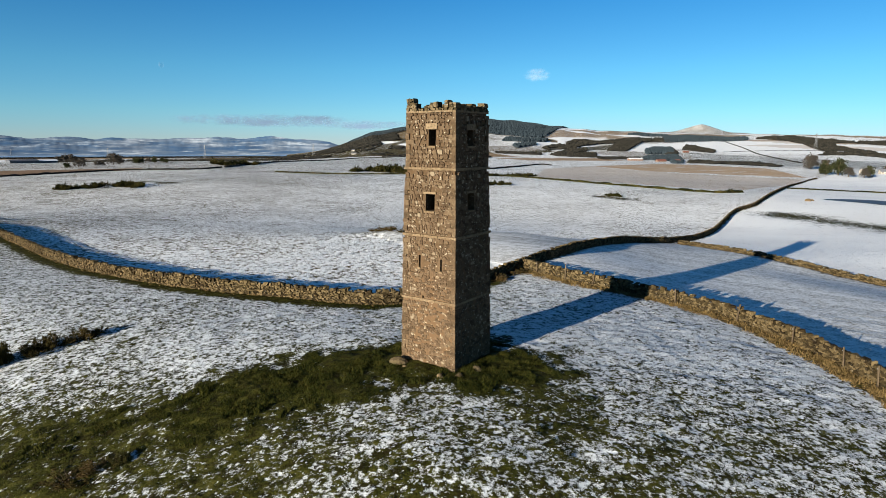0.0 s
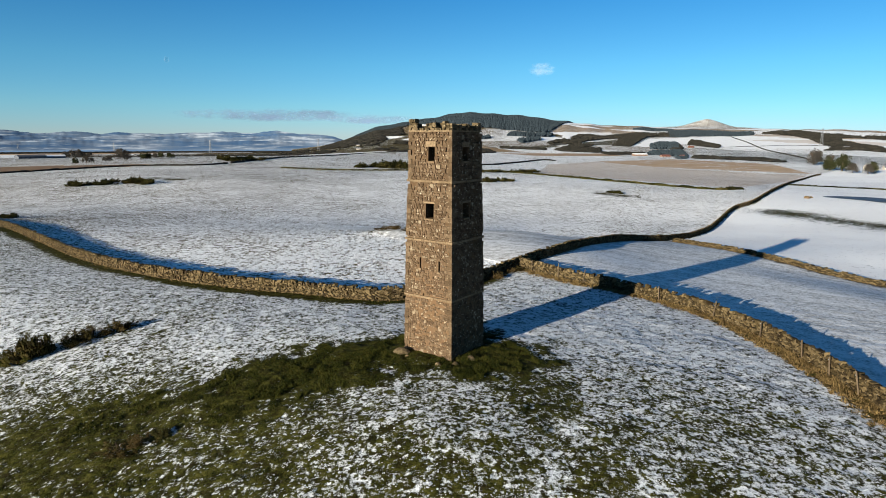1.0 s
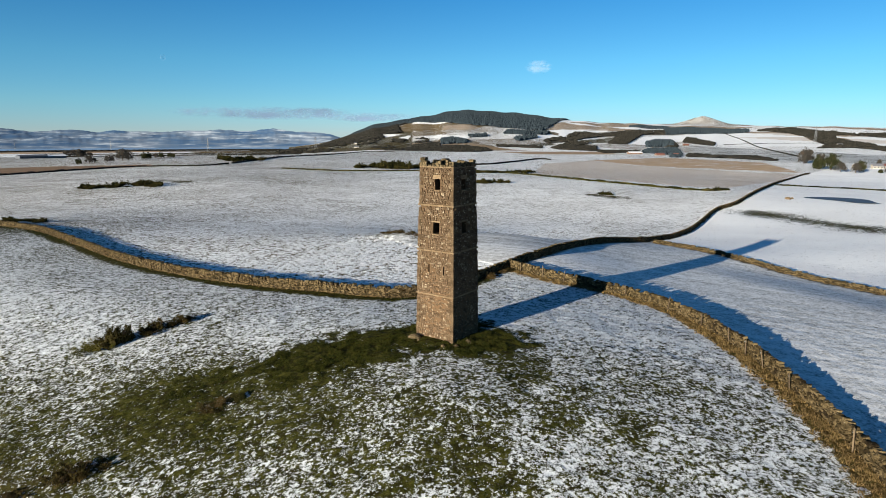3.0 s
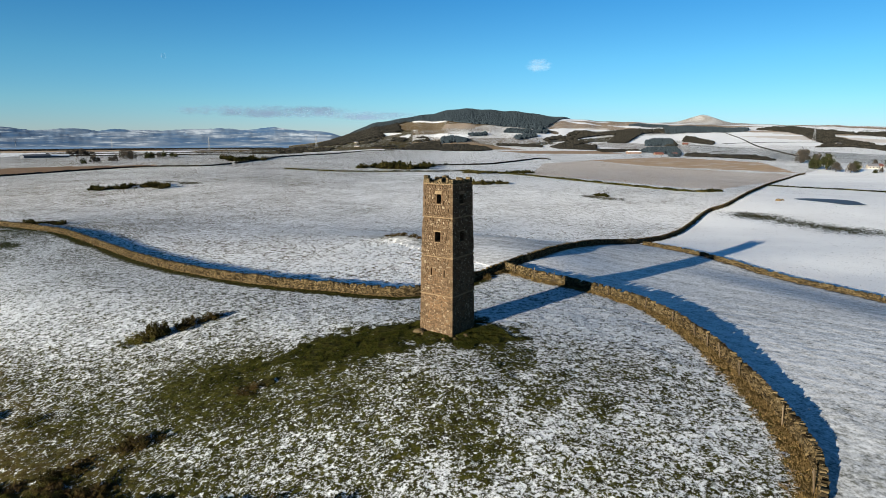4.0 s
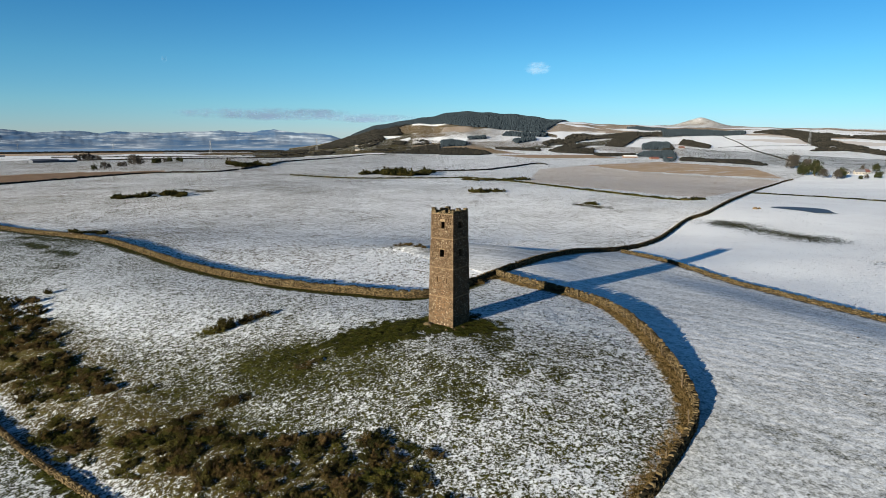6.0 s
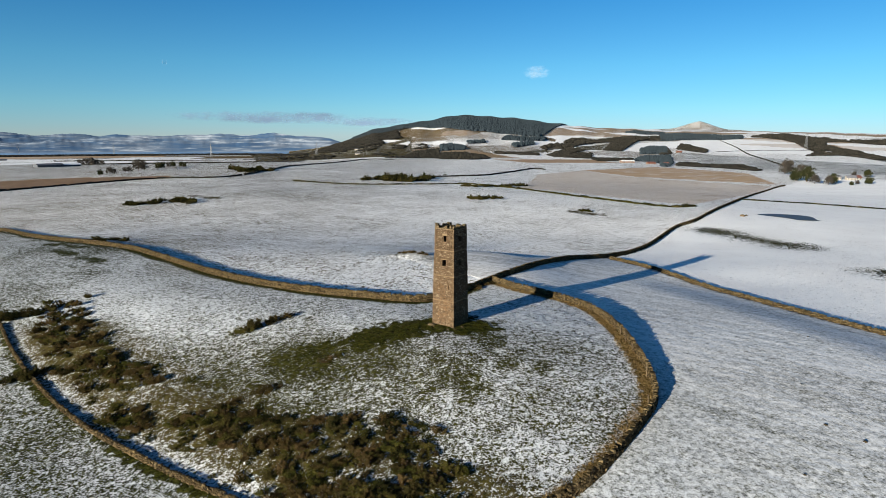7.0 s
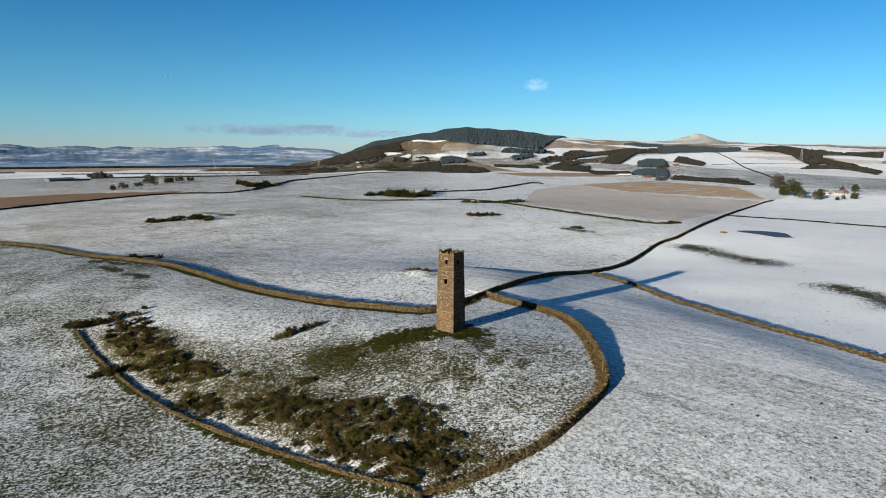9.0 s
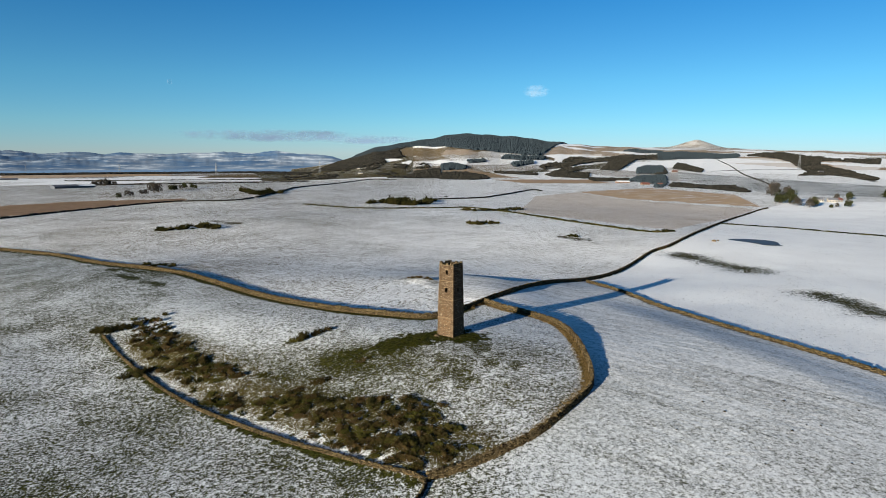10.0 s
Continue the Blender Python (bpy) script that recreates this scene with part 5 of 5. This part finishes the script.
for x, y, s, dark in ((-353, 545, 0.75, 1), (-350, 557, 1.0, 0), (-347, 560, 0.8, 0), (-358, 601, 0.9, 0), (-355, 604, 0.8, 0), (-368, 647, 1.7, 0), (-363, 650, 1.5, 0), (-372, 702, 1.2, 1), (-369, 705, 1.1, 1), (-375, 735, 0.9, 0), (-385, 770, 1.0, 1), (-373, 768, 0.9, 1), (-368, 766, 0.8, 1), (-571, 863, 1.6, 0), (-568, 875, 1.7, 0), (-574, 897, 1.8, 0), (-570, 905, 1.5, 0), (-574, 925, 1.2, 0)):
    tree((EVERGREENS if dark else BARE_TREES)[rng.integers(2)], x, y, s, "dark evergreen tree on the snowy plain" if dark else "bare spreading winter tree on the snowy plain", "trees on the plain")
for x, y, s, dark in ((349, 590, 1.9, 1), (352, 575, 2.0, 1), (346, 550, 1.5, 0), (350, 535, 1.3, 0), (360, 545, 1.3, 1), (409, 722, 2.2, 0), (395, 700, 2.0, 0), (425, 720, 1.6, 0), (369, 531, 0.6, 1), (380, 540, 0.6, 0), (393, 543, 1.0, 1), (510, 660, 1.6, 1), (520, 670, 1.5, 0), (440, 640, 1.0, 0), (455, 640, 1.2, 1)):
    tree((EVERGREENS if dark else BARE_TREES)[rng.integers(2)], x, y, s, "rounded dark evergreen tree beside the cottages" if dark else "bare brown tree beside the cottages", "trees by the cottages")


def gable(name, x, y, yaw, long, wide, high, rise, wall_mat, roof_mat, label, windows=2):
    root = empty(name, pose(x, y, ground_at(x, y) - 0.3, 0, 0, yaw), label, "building")
    h, e = long / 2, wide / 2
    v = [(-h, -e, 0), (h, -e, 0), (h, e, 0), (-h, e, 0), (-h, -e, high), (h, -e, high), (h, e, high), (-h, e, high), (-h, 0, high + rise), (h, 0, high + rise)]
    bm = bmesh.new()
    vs = [bm.verts.new(p) for p in v]
    for f in ((0, 1, 5, 4), (2, 3, 7, 6), (1, 2, 6, 9, 5), (3, 0, 4, 8, 7)):
        bm.faces.new([vs[k] for k in f])
    me = bpy.data.meshes.new("wall")
    bm.to_mesh(me)
    bm.free()
    me.materials.append(wall_mat)
    part("wall", me, root)
    o, t = 0.4, 0.25
    roof = []
    for s in (-1, 1):
        roof.append([(q * (h + o), r, z + k) for k in (0.02, t) for r, z in ((s * (e + o), high - rise * o / e), (0, high + rise)) for q in (-1, 1)])
    for p in roof:
        part("roof", joined("roof", np.array([p]), roof_mat), root)
    for k in range(windows):
        u = (k + 0.5) / windows * long - h
        p = (CUBE * (min(1.4, long / windows * 0.4), 0.12, 1.3) + (u, -e - 0.03, high * 0.55))[None]
        part("window", joined("window", p, DARK_GLASS), root)


gable("farm_shed", 300, 1050, 12, 24, 10, 3.2, 1.6, BRICK_WALL, SNOW_ROOF, "long farm shed with snow on its roof", 3)
gable("barn", 322, 985, 10, 14, 8, 2.0, 2.2, BRICK_WALL, RED_ROOF, "red-roofed barn beside a dark copse", 3)
gable("farmhouse", 340, 962, 20, 8, 6, 2.4, 2.2, BRICK_WALL, RED_ROOF, "small brown farmhouse with red roof", 3)
gable("cottage", 398, 606, 5, 11, 6, 2.8, 2.2, WHITE_WALL, SLATE_ROOF, "white cottage among dark trees", 4)
gable("cottage", 410, 598, -12, 9, 6, 2.8, 2.2, WHITE_WALL, SLATE_ROOF, "white cottage with dark slate roof", 3)
gable("cottage", 420, 604, 20, 8, 5, 2.6, 2.0, WHITE_WALL, RED_ROOF, "small cottage with reddish roof", 2)
gable("hill_farm", 579, 1585, 8, 14, 7, 3, 2.4, BRICK_WALL, RED_ROOF, "red-roofed farm on the far slope", 3)
gable("house", -323, 1890, 0, 9, 6, 3.5, 2, WHITE_WALL, SLATE_ROOF, "lone white house below the hill", 2)
gable("house", -260, 1530, 5, 12, 6, 3, 2, WHITE_WALL, SLATE_ROOF, "low white house below the hill", 2)
gable("house", 930, 1525, 0, 12, 7, 4, 2.5, WHITE_WALL, SLATE_ROOF, "pale house before dark trees", 2)
gable("long_shed", -570, 790, 60, 34, 12, 3.4, 1.8, SHED_GREY, SLATE_ROOF, "long low dark farm shed on the plain", 6)
gable("long_shed", -558, 820, 55, 24, 10, 3, 1.8, SHED_GREY, SNOW_ROOF, "low dark lean shed on the plain", 4)
gable("long_shed", -1215, 1500, 40, 90, 20, 3, 1.6, SHED_GREY, SLATE_ROOF, "far dark roof line on the plain", 5)


def beam(a, b, thick):
    a, b = Vector(a), Vector(b)
    m = (b - a).to_track_quat("Z", "Y").to_matrix()
    return np.array([tuple(m @ Vector((p[0] * thick, p[1] * thick, (p[2] + 0.5) * (b - a).length)) + a) for p in CUBE])


def pylon(x, y, high):
    root = empty("pylon", pose(x, y, ground_at(x, y) - 0.5, 0, 0, 35), "tall grey lattice pylon far across the plain", "pylon", "power line")
    for sx in (-1, 1):
        for sy in (-1, 1):
            part("leg", joined("leg", beam((sx * 3.4, sy * 3.4, 0), (sx * 0.5, sy * 0.5, high), 0.4)[None], STEEL), root)
    for z in (0.62, 0.78, 0.92):
        part("cross_arm", joined("cross_arm", beam((-8, 0, high * z), (8, 0, high * z), 0.5)[None], STEEL), root)
    braces = [beam((-4 + 3.4 * k / 6, s * (4 - 3.4 * k / 6), high * k / 6), (4 - 3.4 * (k + 1) / 6, s * (4 - 3.4 * (k + 1) / 6), high * (k + 1) / 6), 0.35) for k in range(6) for s in (-1, 1)]
    part("lattice", joined("lattice", np.array(braces), STEEL), root)


for x, y, high in ((-841, 2025, 46), (-1700, 2950, 50), (-2200, 2980, 46), (994, 1745, 46), (-520, 2200, 42)):
    pylon(x, y, high)


# ---- ice, water, far hills and clouds ----
def sheet(name, pts, z, mat, label, category):
    bm = bmesh.new()
    bm.faces.new([bm.verts.new((x, y, z)) for x, y in pts])
    me = bpy.data.meshes.new(name)
    bmesh.ops.recalc_face_normals(bm, faces=bm.faces)
    bm.to_mesh(me)
    bm.free()
    me.materials.append(mat)
    return tagged(new(name, me), label, category, kind="structure")


ring = [(152 + 8.0 * math.cos(a) * (1 + 0.35 * math.sin(3 * a + 0.6)) - 4 * math.sin(a), 227 + 14 * math.sin(a) * (1 + 0.15 * math.cos(2 * a))) for a in np.linspace(0, 2 * math.pi, 40, endpoint=False)]
sheet("pond", ring, max(ground_at(x, y) for x, y in ring) + 0.03, POND, "dark frozen pool in a white field", "pond")
arc = [radians(a) for a in np.linspace(-62, -15, 40)]
sheet("water", [(3800 * math.sin(a), 3800 * math.cos(a)) for a in arc] + [(4500 * math.sin(a), 4500 * math.cos(a)) for a in arc[::-1]], -80.5, FIRTH, "pale blue water of a wide firth", "water")


def hazed_far_hills():
    """Three ranges, one behind the other, over the water."""
    az = np.radians(np.linspace(-64, -9, 420))
    deg = np.degrees(az)
    rows, k = [], len(az)
    for r0, r1, lift, rough, seed in ((4480, 4600, -0.66, 0.20, 3.1), (4610, 4740, -0.30, 0.24, 8.4), (4750, 4880, 0.0, 0.22, 1.7)):
        tops = np.array([noise.fractal((a * 16, seed, 0), 0.75, 2.1, 6) for a in az])
        top = 34 + r1 * np.tan(np.radians(lift + rough * tops + 0.05 * np.sin(az * 17 + seed)))
        ease = smooth(-9.0, -13.0, deg)
        top = top * ease - 60 * (1 - ease)
        even = np.convolve(np.pad(top, 40, "edge"), np.ones(81) / 81, "valid")
        v = []
        for t in np.linspace(0, 1, 6):
            crest = even + (top - even) * t
            v.append(np.stack([(r0 + (r1 - r0) * t) * np.sin(az), (r0 + (r1 - r0) * t) * np.cos(az), -95 + (crest + 95) * t**0.85], -1))
        rows.append(np.concatenate(v))
    f = np.array([(a * k + b, a * k + b + 1, a * k + k + b + 1, a * k + k + b) for a in range(5) for b in range(k - 1)])
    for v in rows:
        me = mesh_of("backdrop", v, f, HAZED_HILLS)
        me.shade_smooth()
        tagged(new("backdrop", me), "snowy hills beyond the water, haze painted in as blue", "hills", kind="structure")


hazed_far_hills()


def cloud(name, az, el, r, wide, high, mat, label):
    u, w = np.meshgrid(np.linspace(-1, 1, 49), np.linspace(-1, 1, 17))
    v = np.stack([u * wide / 2, 12 * np.sin(3 * u) * np.cos(2 * w), w * high / 2], -1).reshape(-1, 3)
    f = np.array([(a * 49 + b, a * 49 + b + 1, a * 49 + b + 50, a * 49 + b + 49) for a in range(16) for b in range(48)])
    me = mesh_of(name, v, f, mat)
    me.attributes.new("edge", "FLOAT", "POINT").data.foreach_set("value", (1 - (u**2 + w**2)).ravel().clip(-1, 1).astype(np.float32))
    ob = new(name, me)
    a, e = radians(az), radians(el)
    ob.matrix_basis = pose(r * math.sin(a) * math.cos(e), r * math.cos(a) * math.cos(e), 20 + r * math.sin(e), 0, 0, -az)
    return tagged(ob, label, name.split("_")[0], kind="structure")


cloud("cloud", 7.0, 5.9, 4750, 230, 120, PUFF, "small white puff of cloud in clear sky")
cloud("cloud_bank", -17.0, 1.75, 4900, 1700, 120, VEIL, "thin grey veil of low cloud")
cloud("cloud_bank", -8.5, 1.45, 4900, 900, 90, VEIL, "thin grey tail of low cloud")
cloud("moon", -25.5, 6.1, 4850, 45, 60, MOON, "faint pale daytime moon")

# a pale boulder by the pool, and stones fallen at the tower's foot
def boulder(x, y, size, label, group, mat):
    p = blocks(np.array([[size, size * 0.8, size * 0.55]]), rng, 0.6)
    me = joined("boulder", p, mat)
    bm = bmesh.new()
    bm.from_mesh(me)
    bmesh.ops.subdivide_edges(bm, edges=bm.edges[:], cuts=2, use_grid_fill=True, smooth=0.6)
    for v in bm.verts:
        v.co += v.co.normalized() * 0.10 * size * noise.noise(v.co / size * 2.5 + Vector((x, y, 0)))
    bm.to_mesh(me)
    bm.free()
    ob = new("boulder", me)
    ob.matrix_basis = pose(x, y, ground_at(x, y) + size * 0.05, 0, 0, rng.uniform(0, 360))
    tagged(ob, label, "rock", group)


boulder(130, 227, 1.4, "pale weathered boulder in a white field", "boulders by the pool", DRESSED)
boulder(133, 229, 0.9, "pale weathered boulder in a white field", "boulders by the pool", DRESSED)
for x, y, s in ((-2.6, 30.7, 0.62), (-2.3, 30.0, 0.22), (0.7, 28.7, 0.26), (-0.3, 28.6, 0.2), (1.7, 29.5, 0.3)):
    boulder(x, y, s, "fallen rubble stone at the tower's foot", "fallen stones", PARAPET_STONE)


# ---- mole hills on the drilled field ----
def molehill(x, y, size):
    bm = bmesh.new()
    bmesh.ops.create_icosphere(bm, subdivisions=2, radius=size)
    for v in bm.verts:
        k = 1 + 0.3 * noise.noise(v.co / size * 1.7 + Vector((x, y, 0)))
        v.co = Vector((v.co.x * k, v.co.y * k, v.co.z * 0.55 * k))
    me = bpy.data.meshes.new("molehill")
    bm.to_mesh(me)
    bm.free()
    me.materials.append(MOLE_EARTH)
    ob = new("molehill", me)
    ob.matrix_basis = pose(x, y, ground_at(x, y) + 0.03, 0, 0, rng.uniform(0, 360))
    tagged(ob, "small dark mound of fresh earth on snow", "molehill", "molehills on the drilled field")


for x, y in ((38, 6), (40, 3), (31, -3), (51, 8), (59, 10), (50, 0), (52, 0), (39, -11), (50, -10), (47, -2), (41, 16), (53, 36), (61, 6)):
    molehill(x, y, rng.uniform(0.12, 0.2))
